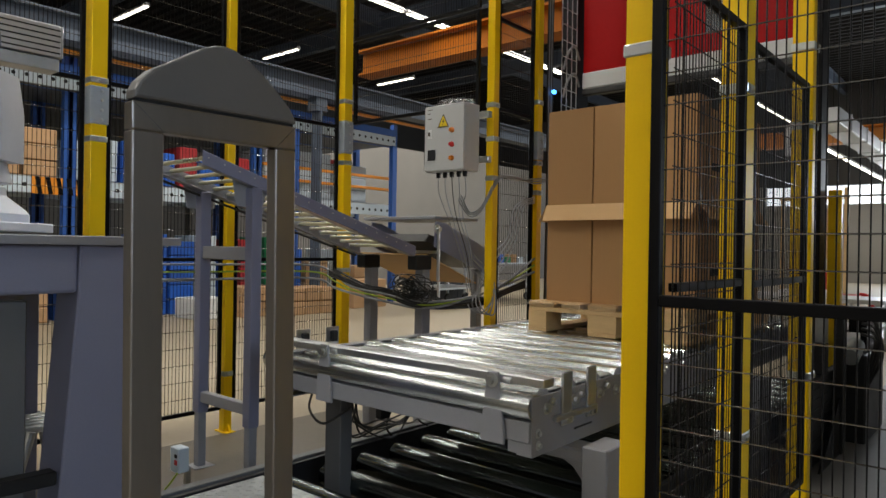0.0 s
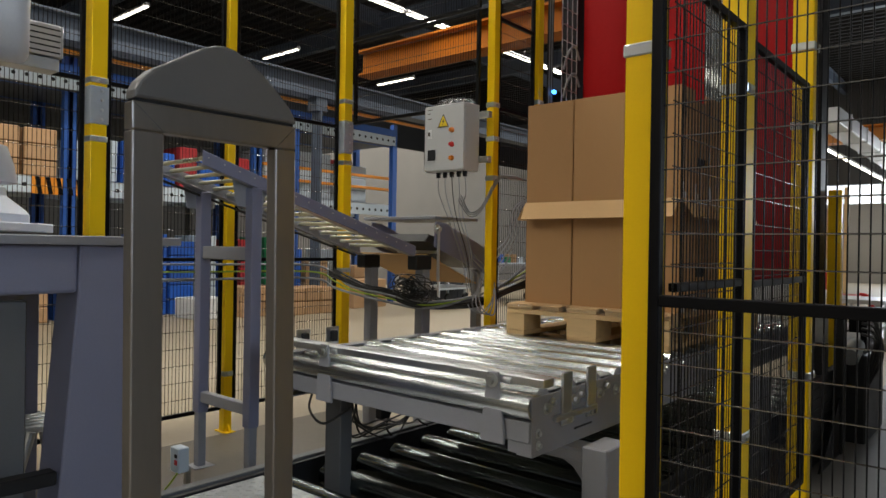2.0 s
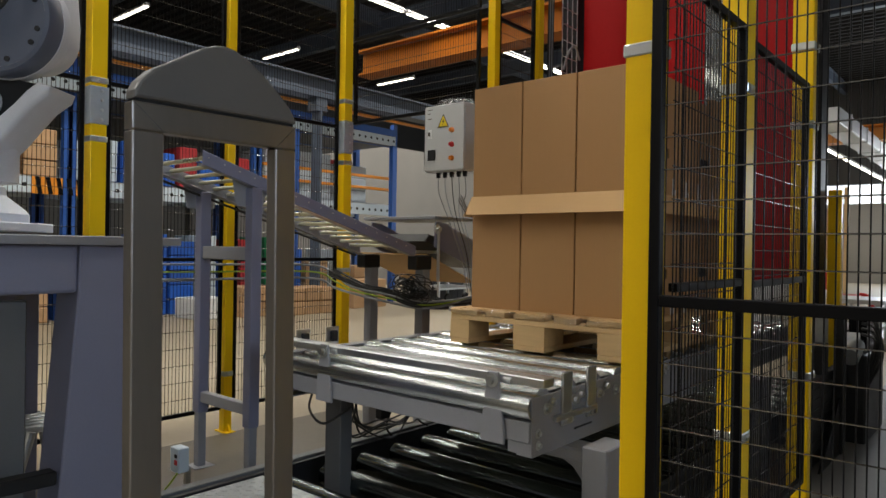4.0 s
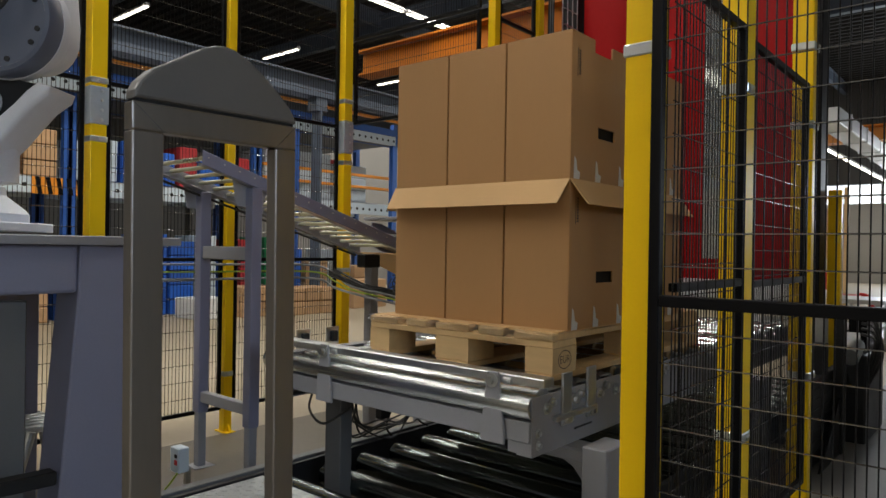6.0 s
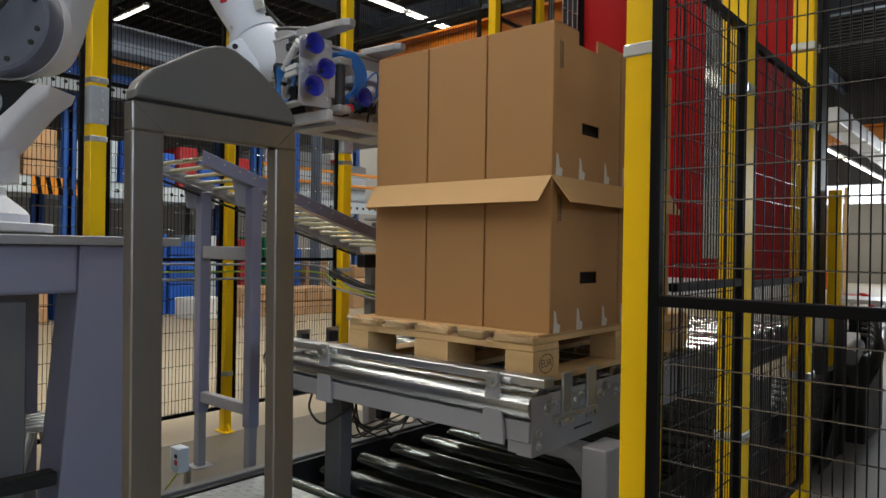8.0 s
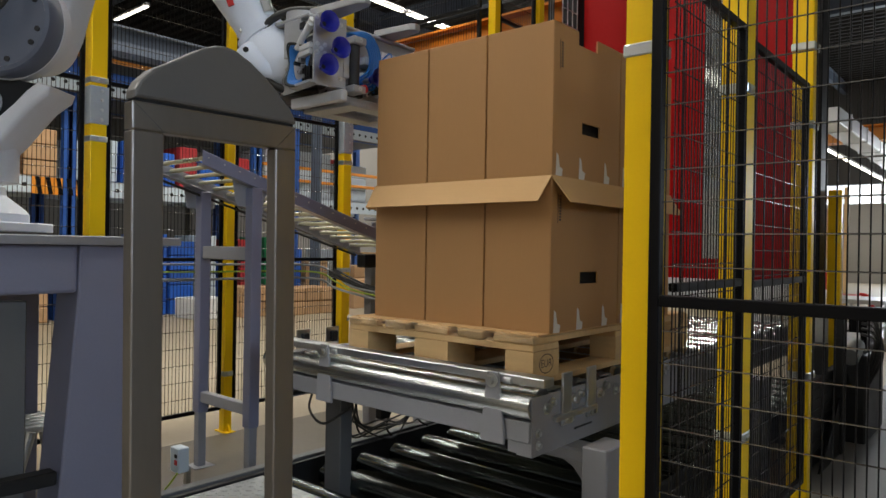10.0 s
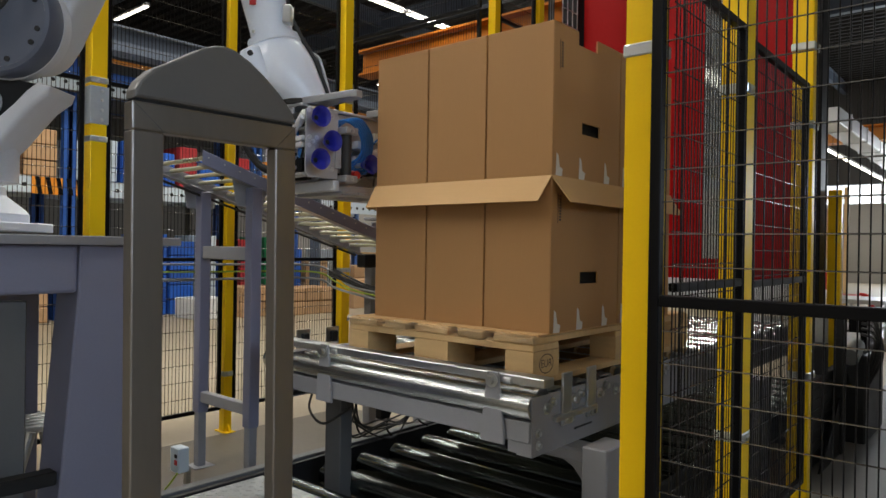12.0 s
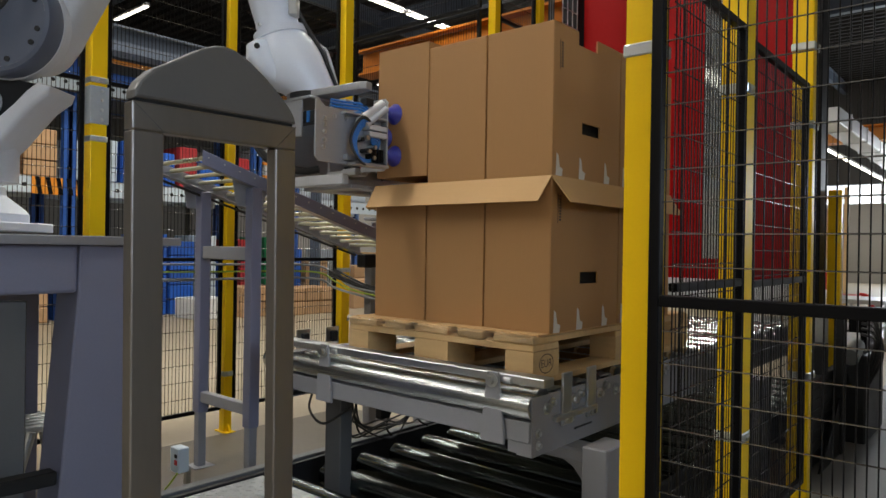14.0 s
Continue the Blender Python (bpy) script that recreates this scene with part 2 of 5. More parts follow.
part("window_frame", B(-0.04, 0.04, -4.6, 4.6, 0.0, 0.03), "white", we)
solid("wall_south", B(-22, 12, -10.2, -10, 0, 9), "wall", "pale panelled factory wall", kind="structure")
# thin darker grey sheet over the floor beyond the side fence
solid("floor_plate", B(0.24, 3.2, -0.6, 6.5, 0.0005, 0.004), "floor_grey", "dark grey area of the hall floor", kind="structure")
solid("cell_floor", B(-2.29, 0.235, -2.4, 1.32, 0.0005, 0.004), "cell_floor", "dark concrete floor inside the fenced cell", kind="structure")
# unseen wall, added to keep the cool side light off the fenced conveyor bay
solid("wall_corridor", B(1.95, 2.05, 0.2, 9.0, 0, 4.2), "wall_dark", "dark wall added out of view to block side light from the fenced bay", kind="structure")
WN = 28.0
solid("wall_upper", B(-22, 12, WN, WN + 0.2, 3.72, 9), "wall_dark", "dark upper wall over the window band", kind="structure")
bm = bmesh.new()
for a in ((-22, -7, 0, 3.72), (-7, 7, 0, 2.95), (7, 12, 0, 3.72)):
    box(bm, a[0], a[1], WN, WN + 0.2, a[2], a[3])
solid("wall_north", bm, "wall", "pale factory wall with a long window band", kind="structure")
win = thing("window_1", (0, WN + 0.1, 2.95), "long bright window band with daylight behind it", "window", kind="structure")
for i in range(7):
    part("pane", B(-7 + 2 * i + 0.03, -5 + 2 * i - 0.03, -0.01, 0.01, 0.03, 0.74), "window", win)
bm = bmesh.new()
for i in range(8):
    box(bm, -7 + 2 * i - 0.03, -7 + 2 * i + 0.03, -0.05, 0.05, 0, 0.77)
part("window_frame", bm, "white", win)

# roof: trapezoid sheet on purlins
bm = bmesh.new()
box(bm, -22, 12, -10, 34, 7.6, 7.8)
y = -9.9
while y < 33.9:
    prism(bm, [(y, 7.6), (y + 0.05, 7.52), (y + 0.15, 7.52), (y + 0.2, 7.6)], -22, 12, "x")
    y += 0.34
solid("ceiling", bm, "roof", "dark ribbed steel roof of the hall", kind="structure")


def girder(name, x0, x1, y0, y1, z0, z1, mat, label):
    """An I-section lying along its longer side."""
    bm = bmesh.new()
    f = 0.06 * (z1 - z0) + 0.01
    box(bm, x0, x1, y0, y1, z0, z0 + f)
    box(bm, x0, x1, y0, y1, z1 - f, z1)
    if x1 - x0 > y1 - y0:
        c = (y0 + y1) / 2
        box(bm, x0, x1, c - 0.02, c + 0.02, z0 + f, z1 - f)
    else:
        c = (x0 + x1) / 2
        box(bm, c - 0.02, c + 0.02, y0, y1, z0 + f, z1 - f)
    return solid(name, bm, mat, label, "girder", kind="structure")


girder("runway_girder", -8.15, -7.85, -4, 27, 3.53, 3.87, "steelblue", "blue-grey crane runway girder along the hall")
for yy in (5.75, 11.5, 17.2):
    girder("roof_beam", -22, 12, yy - 0.1, yy + 0.1, 6.9, 7.4, "steelblue", "dark steel roof beam")
for xx in (-12.5, -4.2, 3.0):
    girder("roof_beam", xx - 0.08, xx + 0.08, -10, 27.9, 7.1, 7.5, "steelblue", "dark steel roof beam")
girder("crane_bridge", -8.3, 4.0, 6.8, 7.2, 4.18, 4.64, "orange", "orange painted overhead crane bridge")
girder("crane_bridge", -6.0, 11.0, 19.8, 20.3, 4.15, 4.58, "rail_orange", "orange painted overhead crane bridge")
for z in (3.48, 3.70):
    solid("guard_rail", B(-8.36, -8.31, -3.5, 10.0, z, z + 0.055, bevel=0.01), "rail_orange", "orange guard rail along the storage deck", "guard rail", kind="structure")
solid("storage_deck", B(-13.5, -8.37, -3.5, 7.9, 3.05, 3.2), "steelblue", "steel storage deck over the racks", "deck", kind="structure")
edge = thing("deck_edge", (-8.35, -3.5, 3.03), "white punched steel beam with a blue rail above it", "deck edge", kind="structure")
part("punched_beam", B(-0.015, 0.015, 0.0, 11.4, 0.0, 0.18), "goods_pale", edge)
for k in range(76):
    part("punched_hole", C((0.016, 0.1 + 0.15 * k, 0.09), (0.018, 0.1 + 0.15 * k, 0.09), 0.026, seg=8), "dark", edge)
part("blue_rail", B(-0.03, 0.03, 0.0, 11.4, 0.185, 0.31), "blue", edge)
for y in (0.5, 3.4, 6.3, 9.0, 11.35):
    part("deck_column", B(-0.05, 0.05, y - 0.05, y + 0.05, -3.03, 0.0), "blue", edge)
hz = thing("hazard_board", (-8.551, 1.55, 1.67), "yellow and black striped hazard board on a rack", "hazard board")
part("board", B(-0.015, 0.0, 0, 0.78, 0, 0.22), "rail_orange", hz)
for k in range(6):
    part("stripe", prism(bmesh.new(), [(0.03 + 0.125 * k, 0.22), (0.085 + 0.125 * k, 0.22), (0.125 + 0.125 * k, 0.0), (0.07 + 0.125 * k, 0.0)], 0.0015, 0.004, "x"), "black", hz)
bm = bmesh.new()
box(bm, -2.45, -1.95, 14.8, 27.9, 3.85, 4.2, bevel=0.02)
for y in range(16, 28, 2):
    box(bm, -2.47, -1.93, y, y + 0.06, 3.83, 4.22)
solid("air_duct", bm, "white", "pale air duct under the roof", "duct", kind="structure")
for yy in (-1.2, 5.68, 12.4, 19.0):
    girder("hall_column", -8.12, -7.88, yy - 0.11, yy + 0.11, 0, 3.53, "steelblue", "blue-grey steel hall column")


def lamp_fixture(x, y, z, length, along):
    t = thing("ceiling_lamp", pose(x, y, z, 0, 0, 0 if along == "x" else 90), "lit fluorescent ceiling lamp with a slim dark housing", "lamp", "ceiling lamps")
    part("housing", prism(bmesh.new(), [(-0.06, 0), (-0.035, 0.06), (0.035, 0.06), (0.06, 0)], -length / 2, length / 2, "x"), "cap", t)
    for s in (-0.025, 0.025):
        part("tube", C((-length / 2 + 0.03, s, -0.02), (length / 2 - 0.03, s, -0.02), 0.013, seg=10), "tube_light", t, smooth=True)
    for s in (-length / 3, length / 3):
        part("rod", C((s, 0, 0.07), (s, 0, 7.55 - z), 0.006, seg=6), "black", t)


for yy in (7.9, 9.5, 11.1, 12.7, 14.3, 15.9):
    lamp_fixture(-8.9, yy, 6.0, 1.5, "y")
for xx, yy in ((-13.6, 5.12), (-13.6, 9.0), (-13.25, 12.85)):
    lamp_fixture(xx, yy, 6.0, 1.5, "x")
for yy in (12.9, 14.4, 15.9):
    lamp_fixture(-16.6, yy, 6.0, 1.4, "y")
for yy in (17.7, 19.3, 20.9, 22.5, 24.1, 25.7):
    lamp_fixture(-5.7, yy, 6.0, 1.5, "y")
for yy in (15.4, 17.0, 18.6, 20.2, 21.8, 23.4, 25.0, 26.6):
    lamp_fixture(-2.6, yy, 3.6, 1.58, "y")
for yy in (-7, -5.4, -3.8, -2.2, -0.6, 1.0, 2.6):
    lamp_fixture(-2.0, yy, 6.3, 1.5, "y")
# unseen fixtures added to match the extra fill row
for yy in (-7.8, -6.2, -4.6, -3.0, -1.4):
    lamp_fixture(2.6, yy, 6.3, 1.5, "y")


# ---- storage racks at the far side ----
def rack(y0, y1, x, levels, depth=1.1, tall=3.3, beams="rail_orange"):
    t = thing("pallet_rack", (x, y0, 0), "blue pallet rack with orange beams, filled with goods", "rack", "racks")
    L = y1 - y0
    for yy in (0.0, L):
        for xx in (0.0, -depth):
            part("upright", B(xx - 0.05, xx + 0.05, yy - 0.05, yy + 0.05, 0, tall), "blue", t)
    for n_, z in enumerate(levels):
        if z < 0.3:
            continue
        for xx in (0.0, -depth):
            be = part("beam", B(xx - 0.03, xx + 0.03, 0.05, L - 0.05, z - (0.2 if n_ == 1 else 0.11), z), "goods_pale" if n_ == 1 else beams, t)
            if n_ == 1 and xx == 0.0:
                for k in range(int(L / 0.16)):
                    part("punched_hole", C((0.031, 0.12 + 0.16 * k, z - 0.1), (0.033, 0.12 + 0.16 * k, z - 0.1), 0.028, seg=8), "dark", be)
        part("shelf_board", B(-depth, 0, 0.06, L - 0.06, z, z + 0.02), "zinc_dull", t)
    return t


GOODS = random.Random(8)


def goods(x, y, z, w, d, h, mat, name, label):
    """A stacked load of cartons or crates with seams."""
    t = thing(name, (x, y, z), label, name.replace("_", " "), "stored goods")
    nx, nz = max(1, round(w / 0.30)), max(1, round(h / 0.21))
    for i in range(nx):
        for k in range(nz):
            g = 0.008
            part("carton", B(-d, GOODS.uniform(-0.02, 0.0), i * w / nx + g, (i + 1) * w / nx - g, k * h / nz + g * 0.4, (k + 1) * h / nz - g, bevel=0.01), mat, t)
    return t


RX = -8.6
LEVELS = (0.02, 1.88, 3.15)
ys = [-3.2, -0.6, 2.0, 4.9, 8.15]
for a, b in zip(ys, ys[1:]):
    rack(a + 0.03, b - 0.03, RX, LEVELS, tall=3.5, beams="blue")
kinds = [("goods_blue", "crate_stack", "stack of blue plastic crates"), ("goods_brown", "carton_stack", "stack of brown cartons"),
         ("goods_pale", "wrapped_stack", "pale shrink-wrapped goods on a rack"), ("goods_red", "crate_stack", "stack of red plastic crates")]
# left to right: start along the rack, width, height, kind
UPPER = ((0.2, 0.6, 0.60, 1), (0.92, 0.5, 0.62, 1), (1.46, 0.40, 0.62, 1), (1.92, 0.26, 0.52, 2), (2.22, 0.42, 0.58, 2), (2.70, 0.28, 0.60, 0), (3.05, 0.44, 0.50, 0), (3.55, 0.30, 0.62, 3), (3.90, 0.36, 0.44, 0), (4.30, 0.48, 0.56, 3))
LOWER = ((0.3, 0.7, 0.9, 1), (1.08, 0.70, 1.05, 1), (1.90, 0.40, 1.0, 0), (2.36, 0.62, 0.7, 2), (3.05, 0.34, 1.2, 0), (3.42, 0.40, 1.1, 0), (3.90, 0.30, 1.2, 2), (4.25, 0.34, 1.0, 0), (4.62, 0.22, 1.15, 3), (5.10, 0.30, 1.2, 4), (5.45, 0.42, 1.0, 0), (5.95, 0.5, 0.8, 1), (6.55, 0.46, 1.0, 2), (7.1, 0.6, 0.7, 1))
kinds.append(("goods_green", "crate_stack", "stack of green plastic crates"))
for z, row in ((1.90, UPPER), (0.0, LOWER)):
    for y, w, h, k in row:
        goods(RX + 0.03, y, z + 0.001, w, 0.8, h, *kinds[k])


def foam_blocks(y, w, h):
    t = thing("foam_stack", (-8.72, y, 1.901), "pale blue-white foam blocks stacked on the rack", "foam blocks", "stored goods")
    for k in range(3):
        part("block", B(-0.7, 0.0, 0.004, w - 0.004, k * h / 3 + 0.002, (k + 1) * h / 3 - 0.003, bevel=0.012), "goods_pale", t)


for y, w, h in ((5.15, 0.72, 0.80), (5.90, 0.70, 0.84), (6.68, 0.82, 0.70)):
    foam_blocks(y, w, h)
for z in (2.16, 2.38):
    solid("rack_guard_bar", B(-8.54, -8.49, 4.98, 8.06, z, z + 0.05, bevel=0.006), "rail_orange", "orange guard bar along the rack front", "guard bar", kind="structure")
for y in (5.7, 6.9):
    solid("rack_guard_post", B(-8.60, -8.545, y, y + 0.06, 1.905, 2.46, bevel=0.006), "blue", "blue steel post behind the rack guard bars", "guard post", kind="structure")
solid("wall_partition", B(-12.8, -12.6, 6.0, 21.0, 0, 3.9), "wall_mid", "pale partition wall behind the racks", kind="structure")
red_box = solid("red_carton", B(-9.3, -8.95, 6.75, 7.25, 2.605, 2.70, bevel=0.008), "red_plain", "flat red box lying on the foam blocks", "box")
for x, y, w, h, m, nm, lb in ((-7.6, 3.3, 0.55, 0.30, "white", "sack_pile", "white sack lying on a pallet"), (-7.5, 3.95, 0.6, 0.45, "goods_brown", "carton_stack", "brown cartons on the hall floor"),
                              (-7.3, 4.65, 0.9, 0.42, "goods_brown", "carton_stack", "brown cartons on the hall floor"), (-7.6, 6.2, 0.8, 0.5, "goods_brown", "carton_stack", "brown cartons on the hall floor"),
                              (-7.4, 1.9, 0.8, 0.6, "goods_brown", "carton_stack", "brown cartons on the hall floor"), (-8.0, 8.6, 1.2, 0.5, "dark", "machine_part", "dark machine part on the hall floor")):
    goods(x, y, 0.0, w, 0.6, h, m, nm, lb)
for y in (7.6, 9.3):
    t = thing("parts_cart", (-7.2, y, 0), "steel parts cart on castors loaded with small boxes", "cart", "carts")
    part("deck", B(-0.5, 0.3, 0, 1.2, 0.30, 0.34), "zinc_dull", t)
    part("upper_shelf", B(-0.5, 0.3, 0, 1.2, 0.75, 0.78), "zinc_dull", t)
    for xx in (-0.47, 0.27):
        for yy in (0.03, 1.17):
            part("upright", B(xx - 0.02, xx + 0.02, yy - 0.02, yy + 0.02, 0.16, 0.95), "zinc_dull", t)
            part("castor", C((xx - 0.02, yy, 0.08), (xx + 0.02, yy, 0.08), 0.08, seg=14), "rubber", t, smooth=True)
    for k in range(5):
        part("bin", B(-0.3, 0.2, 0.05 + 0.23 * k, 0.22 + 0.23 * k, 0.78, 0.90 + 0.05 * (k % 2), bevel=0.01), ("goods_red", "goods_blue", "goods_green", "goods_brown", "goods_pale")[k], t)

# ---- safety fence ----
def fence_post(x, y, size, tall, clamps, label="yellow square steel fence post with galvanised clamps", foot=True):
    t = thing("fence_post", (x, y, 0), label, "fence post", "fence posts")
    s = size / 2
    part("tube", B(-s, s, -s, s, 0.008, tall, bevel=0.004, seg=2), "yellow", t)
    if foot:
        bm = prism(bmesh.new(), [(-s - 0.035, -0.03), (-s - 0.035, 0.03), (s + 0.035, 0.03), (s + 0.035, -0.03)], 0.0, 0.008, "z", 0.002)
        part("base_plate", bm, "yellow", t)
        part("gusset", prism(bmesh.new(), [(-s - 0.03, 0.008), (-s, 0.008), (-s, 0.05)], -0.004, 0.004, "y"), "yellow", t)
        part("gusset", prism(bmesh.new(), [(s + 0.03, 0.008), (s, 0.008), (s, 0.05)], -0.004, 0.004, "y"), "yellow", t)
    for z in clamps:
        c = part("clamp", B(-s - 0.004, s + 0.004, -s - 0.004, s + 0.004, z - 0.014, z + 0.014, bevel=0.003), "zinc", t, "galvanised clamp")
        part("screw", bolt(bmesh.new(), (s + 0.004, 0, z), (1, 0, 0), 0.006, 0.006), "zinc", c)
    return t


PITCH_V, PITCH_H, WIRE = 0.019, 0.09, 0.0016
NEAR = (0.0175, 0.0665)
SIDE = (0.019, 0.070)


def fence_panel(p0, p1, z0, z1, rails=(), frame_side=0.02, label="black welded mesh fence bay", pitch=(PITCH_V, PITCH_H), wire=WIRE, ends=True):
    """A framed wire panel from p0 to p1 (x, y) standing between z0 and z1."""
    d = Vector((p1[0] - p0[0], p1[1] - p0[1], 0))
    L, ang = d.length, math.degrees(math.atan2(d.y, d.x))
    t = thing("mesh_fence", pose(p0[0], p0[1], z0, 0, 0, ang), label, "mesh fence", "mesh fences")
    H, f = z1 - z0, frame_side / 2
    if ends == True:
        part("frame_upright", B(0, 2 * f, -f, f, 0, H, bevel=0.002), "black", t)
    if ends:
        part("frame_upright", B(L - 2 * f, L, -f, f, 0, H, bevel=0.002), "black", t)
    for z in (0.0, H - 2 * f, *[r - z0 for r in rails]):
        part("frame_rail", B(2 * f, L - 2 * f, -f, f, z, z + 2 * f, bevel=0.002), "black", t)
    bm = bmesh.new()
    n = int((L - 2 * f) / pitch[0])
    for i in range(1, n):
        x = f + (L - 2 * f) * i / n
        cyl(bm, (x, 0.0035, f), (x, 0.0035, H - f), wire, seg=5, caps=False)
    part("upright_wiring", bm, "black_wire", t, kind="stuff")
    bm = bmesh.new()
    n = int(H / pitch[1])
    for i in range(1, n):
        z = H * i / n
        cyl(bm, (f, 0.0, z), (L - f, 0.0, z), wire * 1.05, seg=5, caps=False)
    part("cross_wiring", bm, "cross_wire", t, kind="stuff")
    return t


M["black_wire"] = material("black_mesh_wire", (0.005, 0.005, 0.006), 0.4, vary=0.1, spec=0.2)

# far side of the cell, along y
AX, BY, CX = -2.33, 1.337, -1.20
fence_post(AX, -0.275, 0.075, 3.6, (0.45, 1.55, 1.83), "tall yellow fence post with galvanised joint sleeve")
fence_post(AX, 0.455, 0.05, 3.6, (0.33,))
fence_post(AX + 0.01, 1.30, 0.068, 3.6, (0.9, 1.60, 2.0, 1.86), "tall yellow corner fence post with galvanised joint sleeve")
for a, b in ((-1.70, -0.33), (-0.225, 0.42), (0.49, 1.25)):
    fence_panel((AX, a), (AX, b), 0.13, 3.3, rails=(0.96, 1.82), label="black welded mesh fence bay beside yellow posts")
fence_post(CX, 1.41, 0.05, 3.6, (1.45, 1.67, 1.86, 0.6))
fence_post(CX, 1.86, 0.055, 3.6, (1.58, 1.72, 1.95, 1.40), "yellow fence post carrying cables")
fence_panel((AX + 0.06, BY), (CX - 0.04, BY), 1.85, 2.39, label="black mesh bay over the conveyor opening")
fence_panel((AX + 0.06, BY), (CX - 0.04, BY), 2.40, 3.3, label="black mesh bay over the conveyor opening")
fence_panel((CX, 1.45), (CX, 1.82), 0.45, 3.3, rails=(1.84, 2.35), label="narrow black mesh bay between two yellow posts")
part_sleeves = ((AX, -0.275, 0.075, 1.62, 1.80), (AX + 0.01, 1.30, 0.068, 1.66, 1.86), (CX, 1.86, 0.055, 1.60, 1.77))
for x, y, s, z0, z1 in part_sleeves:
    t = thing("post_sleeve", (x, y, z0), "galvanised joint sleeve round a fence post", "sleeve", "post sleeves")
    part("sleeve_plate", B(-s / 2 - 0.006, s / 2 + 0.006, -s / 2 - 0.006, s / 2 + 0.006, 0, z1 - z0, bevel=0.002), "sleeve", t)
    for k in range(4):
        part("rivet", bolt(bmesh.new(), (s / 2 + 0.006, 0.01, 0.02 + k * (z1 - z0 - 0.04) / 3), (1, 0, 0), 0.005, 0.003), "zinc", t)

# near side of the cell: side panels along y and the front panel along x
SX, FY = 0.502, -0.303
fence_post(0.4545, -0.267, 0.070, 3.4, (1.49,), "yellow square fence post beside the pallet outfeed")
fence_panel((SX + 0.012, FY + 0.03), (SX + 0.012, 0.21), 0.25, 1.66, rails=(0.965,), pitch=SIDE, label="narrow black mesh side bay", ends="far")
fence_post(SX - 0.02, 0.265, 0.07, 3.4, (1.50, 0.55))
fence_panel((SX, 0.32), (SX, 0.95), 0.25, 1.65, rails=(0.955,), pitch=SIDE, label="narrow black mesh side bay")
fence_post(SX - 0.02, 1.01, 0.07, 3.4, (1.51, 1.79, 0.62))
fence_panel((SX - 0.011, FY - 0.014), (1.9, FY - 0.014), 0.15, 2.9, rails=(0.938,), frame_side=0.024, pitch=NEAR, label="large black mesh fence bay with a middle rail")


# ---- roller conveyors ----
def roller_conveyor(name, x0, x1, y0, n, pitch, r, z, mat, label, plate, depth, plate_mat):
    """Driven roller bed: rollers along x between two side plates, from y0 in +y."""
    t = thing(name, (0, y0, 0), label, "conveyor")
    L = pitch * (n - 1)
    for i in range(n):
        b = bmesh.new()
        cyl(b, (x0 + 0.045, i * pitch, z - r), (x1 - 0.03, i * pitch, z - r), r, seg=28)
        cyl(b, (x0 + 0.01, i * pitch, z - r), (x1 - 0.005, i * pitch, z - r), 0.012, seg=10)
        ro = part("roller", b, mat, t, smooth=True)
        for s in (x1 + plate,):
            part("axle_bolt", bolt(bmesh.new(), (s, i * pitch, z - r), (1, 0, 0), 0.009, 0.01), "zinc", ro)
    return t, L


UZ = 0.65
conv, CL = roller_conveyor("roller_conveyor", -1.10, 0.05, 0.02, 17, 0.163, 0.038, UZ, "roller",
                           "galvanised roller conveyor with grey side plates carrying the pallet", 0.004, 0.0, "grey")
# chequer plate between the rollers
def chequer(name, x0, x1, y0, y1, z, parent, pitch=0.024, mat="zinc_dull"):
    b = box(bmesh.new(), x0, x1, y0, y1, z - 0.003, z)
    ny = max(2, round((y1 - y0) / pitch))
    nx = int((x1 - x0) / pitch)
    for i in range(nx):
        for k in range(ny):
            cx, cy = x0 + (i + 0.5) * (x1 - x0) / nx, y0 + (k + 0.5) * (y1 - y0) / ny
            a = radians(45 if (i + k) % 2 else -45)
            u, v = Vector((math.cos(a), math.sin(a), 0)), Vector((-math.sin(a), math.cos(a), 0))
            c = Vector((cx, cy, z))
            lo = [b.verts.new(c + p) for p in (u * 0.0125, v * 0.0042, u * -0.0125, v * -0.0042)]
            hi = [b.verts.new(c + p + Vector((0, 0, 0.0026))) for p in (u * 0.0075, v * 0.0016, u * -0.0075, v * -0.0016)]
            b.faces.new(hi)
            for q in range(4):
                b.faces.new((lo[q], lo[(q + 1) % 4], hi[(q + 1) % 4], hi[q]))
    return part(name, b, mat, parent, "raised-pattern steel chequer plate")


first = None
for i in range(16):
    if first is None:
        first = chequer("chequer_plate", -1.05, 0.01, 0.041, 0.142, UZ - 0.018, conv)
    else:
        ob = tagged(new("chequer_plate", first.data), "raised-pattern steel chequer plate")
        ob.parent = conv
        ob.matrix_basis = pose(0, 0.163 * i, 0)
# side plates are folded channels
conv_y1 = 2.75
for x, s, nm in ((0.05, 1, "side_plate"), (-1.105, -1, "side_plate")):
    bm = bmesh.new()
    a, b = (x - 0.0, x + 0.004) if s > 0 else (x - 0.004, x)
    box(bm, a, b, -0.105, conv_y1, 0.47, 0.638, bevel=0.0015)
    fa, fb = (x - 0.05, x) if s > 0 else (x, x + 0.05)
    box(bm, fa, fb, -0.10, conv_y1, 0.47, 0.474)
    if s < 0:
        box(bm, x - 0.004, x + 0.05, -0.105, conv_y1, 0.638, 0.642)
    part(nm, bm, "grey", conv)
for x in (0.054,):
    for yy in (-0.075, -0.072):
        part("plate_bolt", bolt(bmesh.new(), (x, yy, 0.535 if yy < -0.073 else 0.50), (1, 0, 0), 0.008, 0.008), "zinc", conv)
